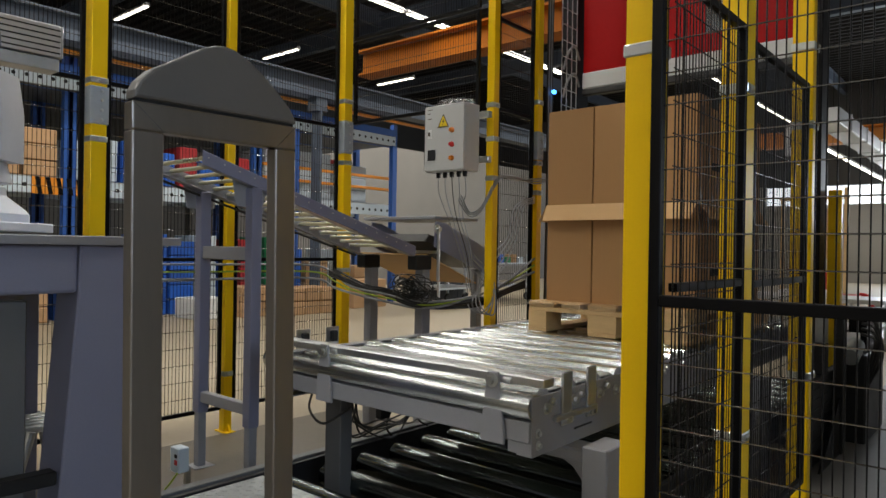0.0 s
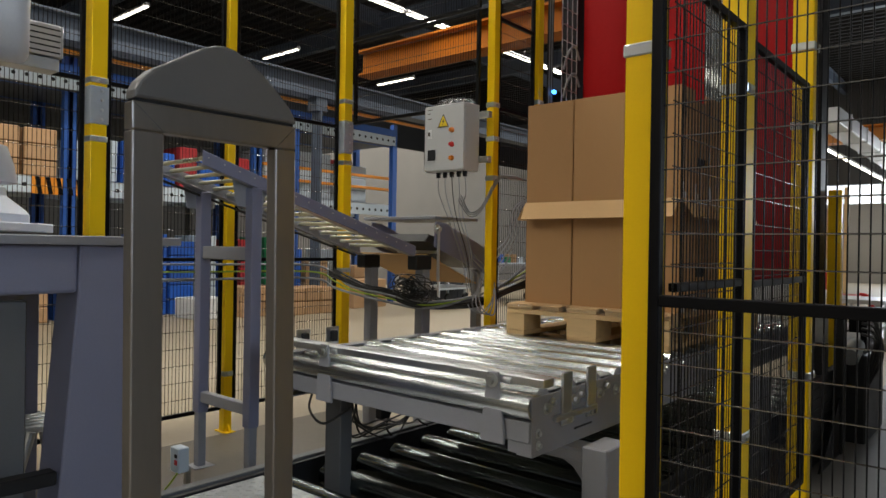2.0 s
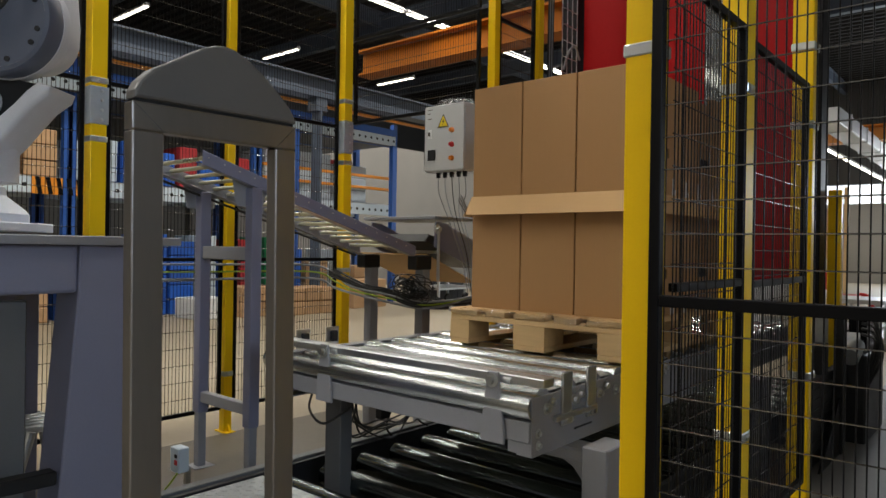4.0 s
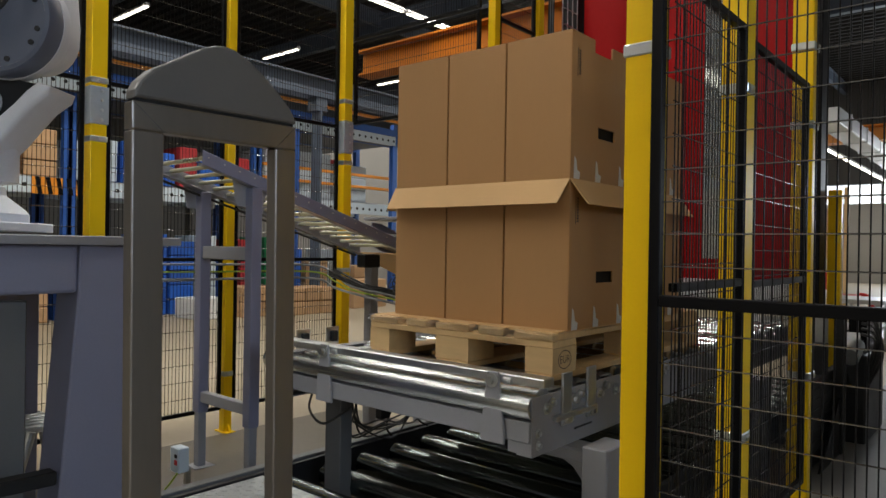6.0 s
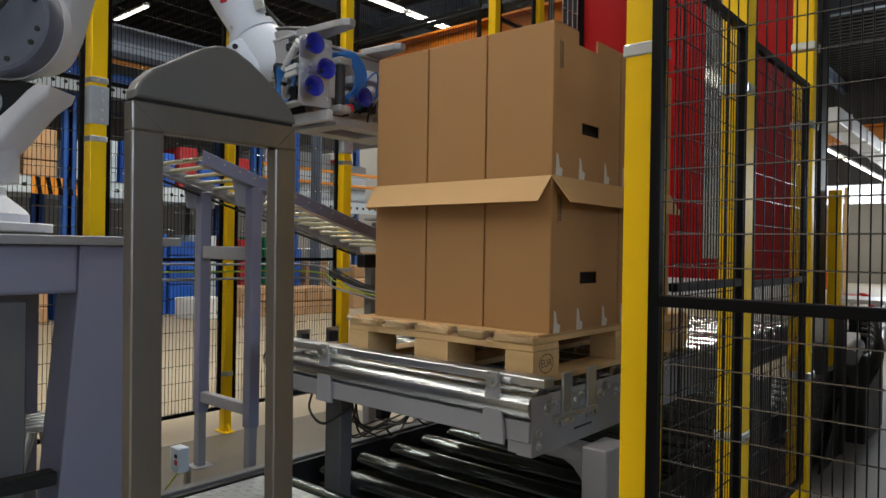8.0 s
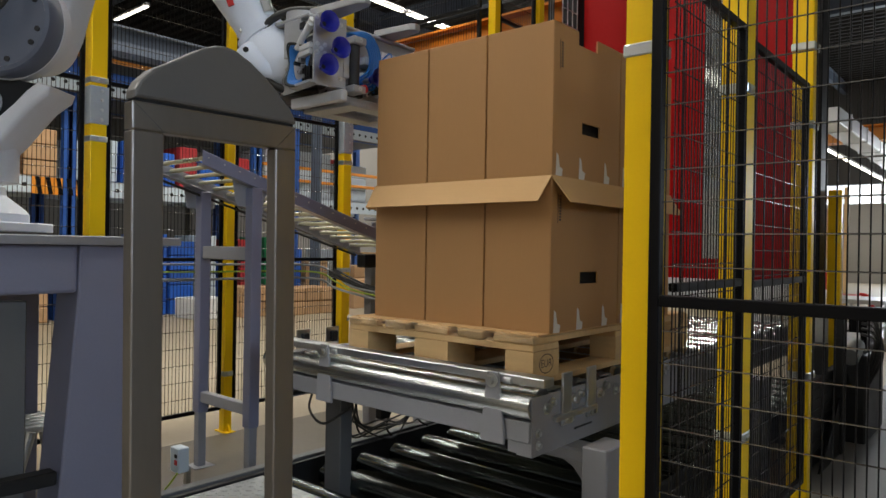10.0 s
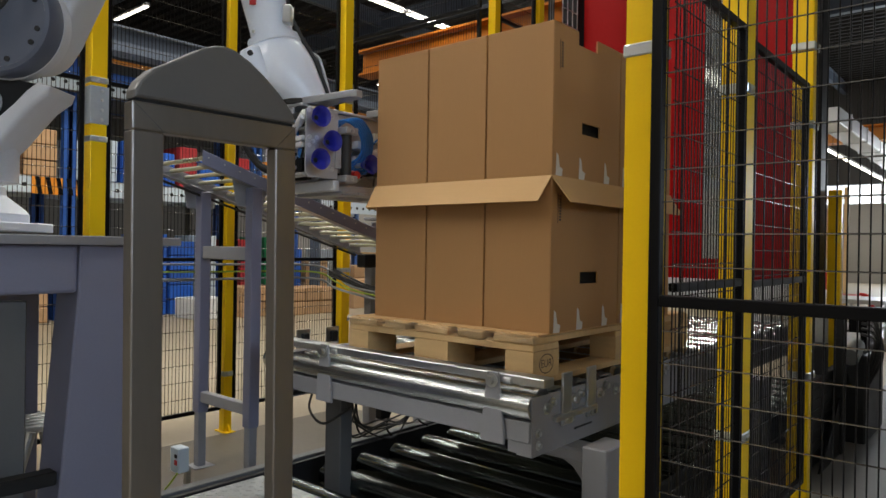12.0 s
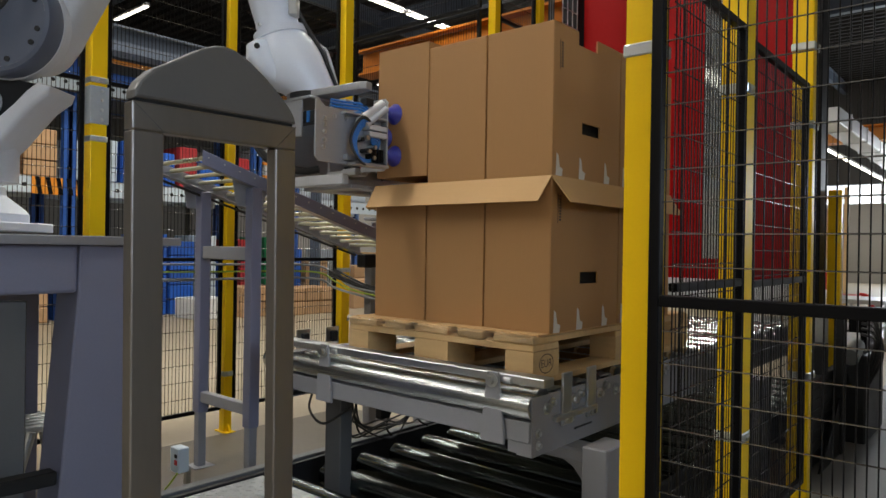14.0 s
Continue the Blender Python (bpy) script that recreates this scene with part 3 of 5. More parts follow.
# front end: guard roller, square tube, lower beam and two gusset brackets
part("front_roller", C((-1.19, -0.085, 0.607), (0.0495, -0.085, 0.607), 0.036, seg=28), "roller", conv, smooth=True)
part("front_bar", B(-1.19, 0.088, -0.10, -0.045, 0.668, 0.694, bevel=0.003), "zinc", conv, "galvanised guide bar")
part("front_beam", B(-1.19, 0.046, -0.105, -0.055, 0.508, 0.568, bevel=0.003), "grey", conv)
for x in (-0.825, -0.075):
    b = part("bracket", prism(bmesh.new(), [(x - 0.018, 0.70), (x + 0.018, 0.70), (x + 0.042, 0.52), (x + 0.042, 0.495), (x - 0.042, 0.495), (x - 0.042, 0.52)], -0.118, -0.108, "y", 0.002), "grey", conv)
    part("washer", C((x, -0.118, 0.675), (x, -0.121, 0.675), 0.019, seg=20), "zinc", b)
    part("bolt", bolt(bmesh.new(), (x, -0.121, 0.675), (0, -1, 0), 0.0125, 0.012), "zinc", b)
    part("spacer", C((x + 0.03, -0.10, 0.676), (x + 0.055, -0.10, 0.676), 0.010, seg=10), "zinc", b)
part("end_channel", prism(bmesh.new(), [(-0.10, 0.475), (-0.10, 0.51), (-0.094, 0.51), (-0.094, 0.481), (-0.046, 0.481), (-0.046, 0.475)], -0.03, 0.05, "x"), "grey", conv)
for yy, z in ((-0.03, 0.598), (0.13, 0.60), (0.29, 0.595), (0.33, 0.615), (0.40, 0.59), (0.46, 0.61), (0.62, 0.60), (0.79, 0.60)):
    part("plate_bolt", bolt(bmesh.new(), (0.054, yy, z), (1, 0, 0), 0.010, 0.011), "zinc", conv)
part("slot_mark", B(0.0542, 0.0552, 0.13, 0.24, 0.508, 0.514), "dark", conv, "dark slot in the side plate")
# end stop flags on the side plate, with a slotted rail
rail = part("slotted_rail", B(0.055, 0.072, 0.0, 0.25, 0.555, 0.57, bevel=0.002), "zinc", conv)
for yy in (0.045, 0.195):
    f = part("stop_flag", B(0.056, 0.064, yy, yy + 0.055, 0.535, 0.69, bevel=0.002), "zinc", conv, "steel stop flag")
    part("bolt", bolt(bmesh.new(), (0.064, yy + 0.015, 0.55), (1, 0, 0), 0.008, 0.008), "zinc", f)
    part("bolt", bolt(bmesh.new(), (0.064, yy + 0.04, 0.55), (1, 0, 0), 0.008, 0.008), "zinc", f)
for x, yy in ((-0.93, 0.05), (0.13, 0.12), (0.13, 1.6), (-1.06, 1.6)):
    if x > 0:
        b = bmesh.new()
        box(b, 0.125, 0.205, yy - 0.07, yy + 0.07, 0.0, 0.488, bevel=0.004)
        part("leg", b, "grey", conv)
        part("leg_gusset", prism(bmesh.new(), [(0.0, 0.4285), (0.1245, 0.4285), (0.1245, 0.26), (0.105, 0.26), (0.095, 0.36), (0.06, 0.40)], yy - 0.004, yy + 0.004, "y"), "grey", conv)
        part("leg_bracket", B(-0.05, 0.125, yy - 0.05, yy + 0.05, 0.43, 0.469, bevel=0.006), "grey", conv)
    else:
        part("leg", B(x - 0.045, x + 0.045, yy - 0.03, yy + 0.03, 0.0, 0.505 if yy < 1 else 0.47, bevel=0.003), "leg_grey", conv)

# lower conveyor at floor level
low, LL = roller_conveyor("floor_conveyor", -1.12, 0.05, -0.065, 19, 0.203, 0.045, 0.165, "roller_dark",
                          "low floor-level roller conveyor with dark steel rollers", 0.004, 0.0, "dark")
for x in (-1.15, 0.055):
    part("side_rail", B(x - 0.012, x + 0.012, -0.80, 4.6, 0.03, 0.175, bevel=0.002), "dark", low)
part("rail_cap", B(-1.21, -1.165, -0.80, 4.6, 0.14, 0.185, bevel=0.003), "leg_grey", low)
for yy in (-0.1, 1.2, 2.5, 3.8):
    for x in (-1.15, 0.055):
        part("foot", B(x - 0.03, x + 0.03, yy - 0.03, yy + 0.03, 0.0, 0.03), "dark", low)

# stepping plate at the end of the floor conveyor
step = thing("stepping_plate", (0, 0, 0), "galvanised chequer plate at the end of the floor conveyor", "stepping plate")
chequer("plate", -1.13, 0.04, -0.64, -0.135, 0.168, step, 0.03)
for x in (-1.11, 0.0):
    for y in (-0.62, -0.18):
        part("support", B(x, x + 0.03, y, y + 0.03, 0.0, 0.1645), "dark", step)

# ---- loaded pallet ----
def pallet_at(y):
    return pose(0, y, UZ)


pal = thing("euro_pallet", pallet_at(0), "new pine euro pallet with clear film over its deck", "pallet")
def plank(name, x0, x1, y0, y1, z0, z1, **k):
    return part(name, B(x0, x1, y0, y1, z0, z1, bevel=0.003), "pine", pal, **k)
for xc, w in ((-0.7275, 0.145), (-0.5635, 0.1), (-0.4, 0.145), (-0.2365, 0.1), (-0.0725, 0.145)):
    plank("deck_board", xc - w / 2, xc + w / 2, 0.0, 1.2, 0.122, 0.144)
for y0 in (0.0, 0.5275, 1.055):
    plank("cross_board", -0.8, 0.0, y0, y0 + 0.145, 0.100, 0.1215)
    for x0, x1 in ((-0.8, -0.7), (-0.4725, -0.3275), (-0.1, 0.0)):
        b = prism(bmesh.new(), [(x0, y0), (x1, y0), (x1, y0 + 0.145), (x0, y0 + 0.145)], 0.022, 0.0995, "z")
        part("block", b, "pine", pal)
for x0, x1 in ((-0.8, -0.7), (-0.4725, -0.3275), (-0.1, 0.0)):
    plank("bottom_board", x0, x1, 0.0, 1.2, 0.0, 0.0215)
bm = bmesh.new()
cols = []
for i in range(91):
    x = -0.805 + 0.815 * i / 90
    col = []
    for k in range(7):
        u = k / 6
        n1 = noise.noise(Vector((x * 14, u * 2.0, 0.3))) + 0.6 * noise.noise(Vector((x * 45, u * 5.0, 1.7)))
        col.append(bm.verts.new((x + 0.006 * n1, -0.008 - 0.007 * n1 + 0.03 * max(0, u - 0.75), 0.128 + 0.024 * u + 0.005 * n1 - 0.012 * (noise.noise(Vector((x * 8, 5.0, 0))) > 0.1) * (1 - u))))
    cols.append(col)
for p, q in zip(cols, cols[1:]):
    for k in range(6):
        bm.faces.new((p[k], q[k], q[k + 1], p[k + 1]))
part("film_strip", bm, "film", pal, "crumpled clear film", smooth=True)
# stamp on the corner block
st = bmesh.new()
for k in range(24):
    a, b2 = 2 * math.pi * k / 24, 2 * math.pi * (k + 1) / 24
    for r in (0.030,):
        p = [(0.0008, 0.072 + 1.35 * r * math.cos(t), 0.061 + r * math.sin(t)) for t in (a, b2)] + [(0.0008, 0.072 + 1.35 * (r - 0.003) * math.cos(t), 0.061 + (r - 0.003) * math.sin(t)) for t in (b2, a)]
        st.faces.new([st.verts.new(v) for v in p])
part("stamp_ring", st, "ink", pal, "burnt oval stamp")


def lettering(name, text, size, m, mat, parent, label=""):
    cu = bpy.data.curves.new(name, "FONT")
    cu.body, cu.size, cu.align_x, cu.align_y = text, size, "CENTER", "CENTER"
    tmp = bpy.data.objects.new(name, cu)
    scene.collection.objects.link(tmp)
    dg = bpy.context.evaluated_depsgraph_get()
    me = bpy.data.meshes.new_from_object(tmp.evaluated_get(dg))
    bpy.data.objects.remove(tmp)
    me.materials.clear()
    me.materials.append(M[mat])
    ob = new(name, me)
    ob.parent = parent
    ob.matrix_basis = m
    return tagged(ob, label)


lettering("stamp_text", "EUR", 0.034, pose(0.001, 0.072, 0.061, 90, 0, 90), "ink", pal)

BW, BD, BH1, BH2 = 0.253, 0.449, 0.475, 0.466
BY0, BX1 = 0.076, 0.007
stack = []


def pierced_wall(x0, x1, ys, zs, gone):
    """One board between x0 and x1 over a grid of ys and zs, without the cells in gone."""
    bm = bmesh.new()
    v = {}

    def vert(s, i, k):
        if (s, i, k) not in v:
            v[s, i, k] = bm.verts.new(((x0, x1)[s], ys[i], zs[k]))
        return v[s, i, k]
    there = {(i, k) for i in range(len(ys) - 1) for k in range(len(zs) - 1)} - gone
    for i, k in there:
        for s in (0, 1):
            bm.faces.new([vert(s, i, k), vert(s, i + 1, k), vert(s, i + 1, k + 1), vert(s, i, k + 1)])
        for (di, dk), (p, q) in (((-1, 0), ((i, k), (i, k + 1))), ((1, 0), ((i + 1, k), (i + 1, k + 1))), ((0, -1), ((i, k), (i + 1, k))), ((0, 1), ((i, k + 1), (i + 1, k + 1)))):
            if (i + di, k + dk) not in there:
                bm.faces.new([vert(0, *p), vert(0, *q), vert(1, *q), vert(1, *p)])
    bmesh.ops.recalc_face_normals(bm, faces=bm.faces[:])
    return bm


def carton(i, j, layer):
    """One half-sleeve carton: four walls, hand holes in the long side, a notch in the rim; open at the top."""
    z0 = UZ + (0.150 if layer == 0 else 0.629)
    h = BH1 if layer == 0 else BH2
    x1, y0 = BX1 - i * BW, BY0 + j * BD
    g = 0.006
    t = thing("cardboard_box", (x1, y0, z0), "tall brown cardboard box with hand holes, stacked on the pallet", "box", "stacked boxes")
    w, d, th = BW - g, BD - g, 0.006
    part("front_wall", B(-w, 0, 0, th, 0, h, bevel=0.0012), "card", t)
    part("back_wall", B(-w, 0, d - th, d, 0, h, bevel=0.0012), "card", t)
    for s, nm in ((0, "side_wall"), (1, "side_wall")):
        xa, xb = (-th, 0) if s == 0 else (-w, -w + th)
        part(nm, pierced_wall(xa, xb, (th, 0.150, 0.178, 0.275, 0.297, d - th), (0, 0.145, 0.183, h - 0.042, h), {(2, 1), (3, 1), (1, 3), (2, 3)}), "card", t)
    part("floor_panel", B(-w + th, -th, th, d - th, 0, 0.008), "card", t)
    # near-black block behind the hand holes, painted as the box's inner shade
    part("inner_panel", B(-w + 2 * th, -2.5 * th, 2 * th, d - 2 * th, 0.008, h * 0.62), "hole", t, "near-black filler standing for the shade inside the box")
    if i == 0:
        for y in (0.02, 0.16, 0.33):
            b = prism(bmesh.new(), [(y, 0), (y + 0.035, 0), (y + 0.040, 0.022), (y + 0.022, 0.028), (y + 0.014, 0.062), (y + 0.004, 0.07)], 0.0003, 0.0012, "x")
            part("torn_label", b, "tear", t, "torn white glue patch")
        for k in range(9):
            part("print_bar", B(0.0003, 0.001, 0.045, 0.056, h - 0.055 - k * 0.009 - 0.006, h - 0.055 - k * 0.009), "ink", t)
        part("print_line", B(0.0003, 0.001, 0.036, 0.0385, h - 0.14, h - 0.05), "ink", t)
    stack.append((t, (x1, y0, z0), (i, j, layer)))
    return t


for layer in range(2):
    for j in range(2):
        for i in range(3):
            carton(i, j, layer)
# sheet under the boxes and the layer pad with bent-down edges
ZP = UZ + 0.625
sheet = thing("base_sheet", (0, 0, UZ + 0.1445), "thin brown cardboard sheet lying on the pallet deck", "sheet")
part("sheet_panel", B(-0.795, 0.0, 0.03, 1.18, 0.0, 0.005), "card_in", sheet)
pad = thing("layer_pad", (0, 0, ZP), "brown cardboard layer pad with edges bent down between the boxes", "layer pad")
px0, px1, py0, py1 = BX1 - 3 * BW, BX1, BY0 - 0.002, BY0 + 2 * BD
part("pad_panel", B(px0, px1, py0, py1, 0.0, 0.004), "card_in", pad)
FD, FH = 0.058, 0.078


def flap(pts):
    b = bmesh.new()
    lo = [b.verts.new(p) for p in pts]
    nrm = (Vector(pts[1]) - Vector(pts[0])).cross(Vector(pts[3]) - Vector(pts[0])).normalized()
    hi = [b.verts.new(Vector(p) + 0.003 * nrm) for p in pts]
    fs = [b.faces.new(lo[::-1]), b.faces.new(hi)] + [b.faces.new((lo[k], lo[(k + 1) % 4], hi[(k + 1) % 4], hi[k])) for k in range(4)]
    bmesh.ops.recalc_face_normals(b, faces=fs)
    return b


part("front_flap", flap([(px0, py0, 0.002), (px1, py0, 0.002), (px1 - 0.012, py0 - FD, -FH), (px0 + 0.012, py0 - FD, -FH)]), "card_in", pad, "bent-down cardboard flap")
part("side_flap", flap([(px1, py0 + 0.002, 0.002), (px1, py1, 0.002), (px1 + FD, py1 - 0.015, -FH), (px1 + FD, py0 + 0.017, -FH)]), "card_in", pad, "bent-down cardboard flap")
part("side_flap", flap([(px0, py1, 0.002), (px0, py0, 0.002), (px0 - FD, py0 + 0.015, -FH), (px0 - FD, py1 - 0.015, -FH)]), "card_in", pad, "bent-down cardboard flap")


# ---- steel portal in the foreground ----
PXL = -0.18
por = thing("steel_portal", pose(PXL, -0.905, 0, 0.5, 0, 0), "brushed stainless portal frame with a dark rounded cap", "portal")
TW = 0.034
for y0, y1 in ((-0.190, -0.126), (0.132, 0.188)):
    part("post", B(-TW, 0, y0, y1, 0.0, 1.268, bevel=0.004, seg=2), "stainless", por)
part("head", B(-TW, 0, -0.190, 0.188, 1.268, 1.322, bevel=0.004, seg=2), "stainless", por)
pts = [(-0.186, 1.328), (-0.186, 1.342), (-0.176, 1.362), (-0.150, 1.388), (-0.095, 1.420), (-0.050, 1.448), (-0.018, 1.462), (0.004, 1.465), (0.028, 1.462), (0.065, 1.445), (0.100, 1.422), (0.140, 1.390), (0.170, 1.360), (0.182, 1.342), (0.185, 1.328)]
part("cap", prism(bmesh.new(), pts, -TW - 0.004, 0.004, "x", 0.006, 2), "cap", por, "dark grey rounded cap")
for y0, y1, s in ((-0.190, -0.126, 1), (0.188, 0.132, 1)):
    part("weld_seam", prism(bmesh.new(), [(y0, 1.3215), (y0 + 0.003 * (1 if y1 > y0 else -1), 1.3215), (y1 + 0.0015, 1.2675), (y1 - 0.0015, 1.2675)], 0.0002, 0.0009, "x"), "cap", por)
part("seam", B(-TW + 0.004, -0.004, -0.182, 0.180, 1.322, 1.328), "dark", por)

# ---- robot pedestal ----
ped = thing("robot_pedestal", (-1.00, -0.87, 0), "blue-grey welded steel robot pedestal with splayed legs", "pedestal")
part("top_plate", B(-1.05, 0.03, -0.75, 0.30, 1.045, 1.072, bevel=0.003), "grey", ped)
part("apron", B(-0.03, -0.005, -0.62, 0.0, 0.905, 1.045, bevel=0.01, seg=2), "bluegrey", ped)
part("apron", B(-0.96, -0.03, -0.70, -0.68, 0.905, 1.045, bevel=0.008), "bluegrey", ped)
for x0, x1 in ((-0.16, 0.0), (-1.0, -0.84)):
    for y0, s in ((0.005, 1), (-0.66, 0)):
        if s:
            pts = [(0.005, 1.045), (0.19, 1.045), (0.19, 0.0), (-0.07, 0.0), (-0.045, 0.33), (0.0, 0.905)]
        else:
            pts = [(-0.62, 1.045), (-0.72, 1.045), (-0.72, 0.0), (-0.10, 0.0), (-0.10, 0.88), (-0.62, 0.90)]
        # legs at the low-y end get a darker grey than the others
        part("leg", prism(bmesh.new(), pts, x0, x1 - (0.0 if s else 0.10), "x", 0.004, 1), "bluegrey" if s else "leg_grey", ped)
part("foot_bar", B(-0.05, 0.0, -0.72, -0.05, 0.36, 0.40, bevel=0.004), "dark", ped)

# ---- red roll-up door behind the load ----
door = thing("roll_door", (0, 2.72, 0), "red flexible roll-up door curtain with a clear window strip", "door")
DH = 4.0
bm = bmesh.new()
for a in ((-1.36, -0.485, 0, DH), (-0.31, 0.07, 0, DH), (-0.485, -0.31, 0, 0.13)):
    box(bm, a[0], a[1], -0.004, 0.004, a[2], a[3])
part("curtain", bm, "red", door)
for z0, z1 in ((0.13, 1.6), (1.6, DH)):
    part("window_strip", B(-0.485, -0.31, -0.002, 0.002, z0, z1), "clear", door, "clear vinyl window")
part("bottom_bar", B(-1.36, 0.07, -0.02, 0.02, -0.115, 0.0, bevel=0.008, seg=2), "cabinet", door, "pale grey bottom bar")
part("bottom_seal", B(-1.36, 0.07, -0.025, 0.025, -0.165, -0.1155, bevel=0.01, seg=2), "rubber", door, "black rubber seal")
frame_d = thing("door_frame", (0, 2.72, 0), "black steel frame of the roll-up door", "door frame")
part("upright", B(-1.50, -1.37, -0.07, 0.09, 0, 4.6, bevel=0.004), "black", frame_d)
part("upright", B(0.08, 0.20, -0.07, 0.09, 0, 4.6, bevel=0.004), "black", frame_d)
part("drum_housing", B(-1.52, 0.22, -0.15, 0.25, 4.6, 5.0, bevel=0.01), "dark", frame_d)

# ---- inclined roller conveyor for single boxes ----
inc = thing("inclined_conveyor", (0, 0, 0), "inclined grey roller conveyor with thin pale rollers", "conveyor")
XA, XB, SL = -1.45, -1.90, -0.292


def inc_z(y):
    return 1.431 + (y + 0.206) * SL


def sloped(x0, x1, y0, y1, top, h):
    return prism(bmesh.new(), [(y0, inc_z(y0) + top), (y1, inc_z(y1) + top), (y1, inc_z(y1) + top - h), (y0, inc_z(y0) + top - h)], x0, x1, "x", 0.002, 1)


part("side_rail", sloped(XA - 0.006, XA, -0.22, 1.06, 0.0, 0.058), "bluegrey", inc)
part("rail_lip", sloped(XA - 0.04, XA - 0.006, -0.22, 1.06, -0.052, 0.006), "grey", inc)
part("side_rail", sloped(XB, XB + 0.006, -0.22, 1.06, 0.0, 0.058), "grey", inc)
part("rail_lip", sloped(XB + 0.006, XB + 0.04, -0.22, 1.06, -0.052, 0.006), "grey", inc)
part("light_strip_profile", sloped(XA - 0.002, XA + 0.012, 0.22, 0.62, -0.062, 0.014), "alu", inc)
k = 0
y = -0.195
while y < 1.03:
    z = inc_z(y) - 0.022
    part("thin_roller", C((XB + 0.006, y, z), (XA - 0.006, y, z), 0.0095, seg=14), "pale_roller", inc, smooth=True)
    bl = bmesh.new()
    cyl(bl, (XA, y, z), (XA + 0.003, y, z), 0.0035, seg=8)
    part("rivet", bl, "zinc", inc)
    part("roller_bracket", prism(bmesh.new(), [(y - 0.02, z - 0.036), (y + 0.014, z - 0.046), (y + 0.014, z + 0.012), (y - 0.006, z + 0.012)], XB + 0.008, XB + 0.012, "x"), "grey", inc)
    y += 0.0735
for x in (XA - 0.02, XB + 0.02):
    top = inc_z(0.04) - 0.058
    part("leg", B(x - 0.026, x + 0.026, 0.012, 0.064, 0.26, top, bevel=0.003), "bluegrey", inc)
    part("leg_foot", B(x - 0.02, x + 0.02, 0.018, 0.058, 0.006, 0.26, bevel=0.002), "grey", inc)
    part("foot_plate", B(x - 0.05, x + 0.05, -0.01, 0.09, 0.0, 0.006), "grey", inc)
    part("leg", B(x - 0.03, x + 0.03, 1.11, 1.17, 0.008, inc_z(1.06) - 0.06, bevel=0.003), "grey", inc)
    part("leg_head", B(x - 0.035, x + 0.035, 1.05, 1.18, inc_z(1.06) - 0.13, inc_z(1.06) - 0.05, bevel=0.006), "dark", inc)
    part("head_plate", prism(bmesh.new(), [(-0.03, top - 0.08), (0.10, top - 0.08), (0.13, top + 0.02), (-0.06, top + 0.07)], x - 0.03, x - 0.026, "x"), "grey", inc)
part("cross_bar", B(XB + 0.046, XA - 0.046, 0.02, 0.055, 0.985, 1.045, bevel=0.003), "grey", inc)
part("cross_bar", B(XB + 0.046, XA - 0.046, 0.02, 0.055, 0.31, 0.36, bevel=0.003), "grey", inc)
part("belt", pipe(bmesh.new(), [(XB + 0.03, -0.2, inc_z(-0.2) - 0.085), (XB + 0.03, 0.4, inc_z(0.4) - 0.082), (XB + 0.03, 1.0, inc_z(1.0) - 0.075)], 0.006), "rubber", inc, "black drive belt")

bel = thing("belt_conveyor", (0, 0, 0), "short grey belt conveyor sloping away under the fence", "conveyor")
prof = [(1.19, 1.06), (1.20, 1.205), (1.29, 1.195), (1.71, 1.045), (1.71, 0.885)]
part("side_plate", prism(bmesh.new(), prof, -1.436, -1.43, "x", 0.002, 1), "bluegrey", bel)
part("side_plate", prism(bmesh.new(), prof, -1.95, -1.944, "x", 0.002, 1), "bluegrey", bel)
part("belt", prism(bmesh.new(), [(1.12, 1.09), (1.16, 1.13), (1.70, 0.97), (1.70, 0.93), (1.16, 1.08)], -1.94, -1.44, "x", 0.004, 1), "rubber", bel, "black conveyor belt")
part("cover_plate", B(-2.02, -1.436, 1.20, 1.60, 1.215, 1.235, bevel=0.003), "grey", bel)
part("drip_tray", prism(bmesh.new(), [(1.16, 1.02), (1.62, 0.845), (1.62, 0.84), (1.16, 1.012)], -2.05, -1.46, "x"), "card_in", bel, "beige underside tray")
part("clamp_rod", C((-1.42, 1.215, 0.87), (-1.42, 1.215, 1.155), 0.009, seg=10), "zinc", bel, "galvanised clamp rod")
part("clamp_nut", bolt(bmesh.new(), (-1.43, 1.215, 1.16), (1, 0, 0), 0.016, 0.02), "zinc", bel)
part("cross_rod", C((-1.72, 1.20, 1.03), (-1.42, 1.20, 1.03), 0.009, seg=10), "zinc", bel)
for x in (-1.48, -1.90):
    part("leg", B(x - 0.025, x + 0.025, 1.62, 1.67, 0.0, 0.93, bevel=0.003), "grey", bel)

# ---- control cabinet ----
cab = thing("control_cabinet", (-1.526, 1.20, 1.483), "pale grey control cabinet with warning sign and coloured buttons", "cabinet")
CW, CH, CD = 0.289, 0.371, 0.137
part("body", B(0, CW, 0.012, CD, 0, CH, bevel=0.005, seg=2), "cabinet", cab)
dr = part("door", B(0.002, CW - 0.002, 0, 0.0115, 0.003, CH - 0.003, bevel=0.004, seg=2), "cabinet", cab)
sg = part("warning_sign", prism(bmesh.new(), [(0.100, 0.243), (0.182, 0.243), (0.141, 0.318)], -0.0022, -0.0004, "y"), "ink", dr, "yellow triangular electricity warning sign")
part("sign_face", prism(bmesh.new(), [(0.109, 0.248), (0.173, 0.248), (0.141, 0.307)], -0.0032, -0.0024, "y"), "sign", dr)
part("sign_mark", prism(bmesh.new(), [(0.146, 0.292), (0.133, 0.272), (0.141, 0.272), (0.136, 0.254), (0.151, 0.278), (0.142, 0.278)], -0.0042, -0.0034, "y"), "ink", dr)
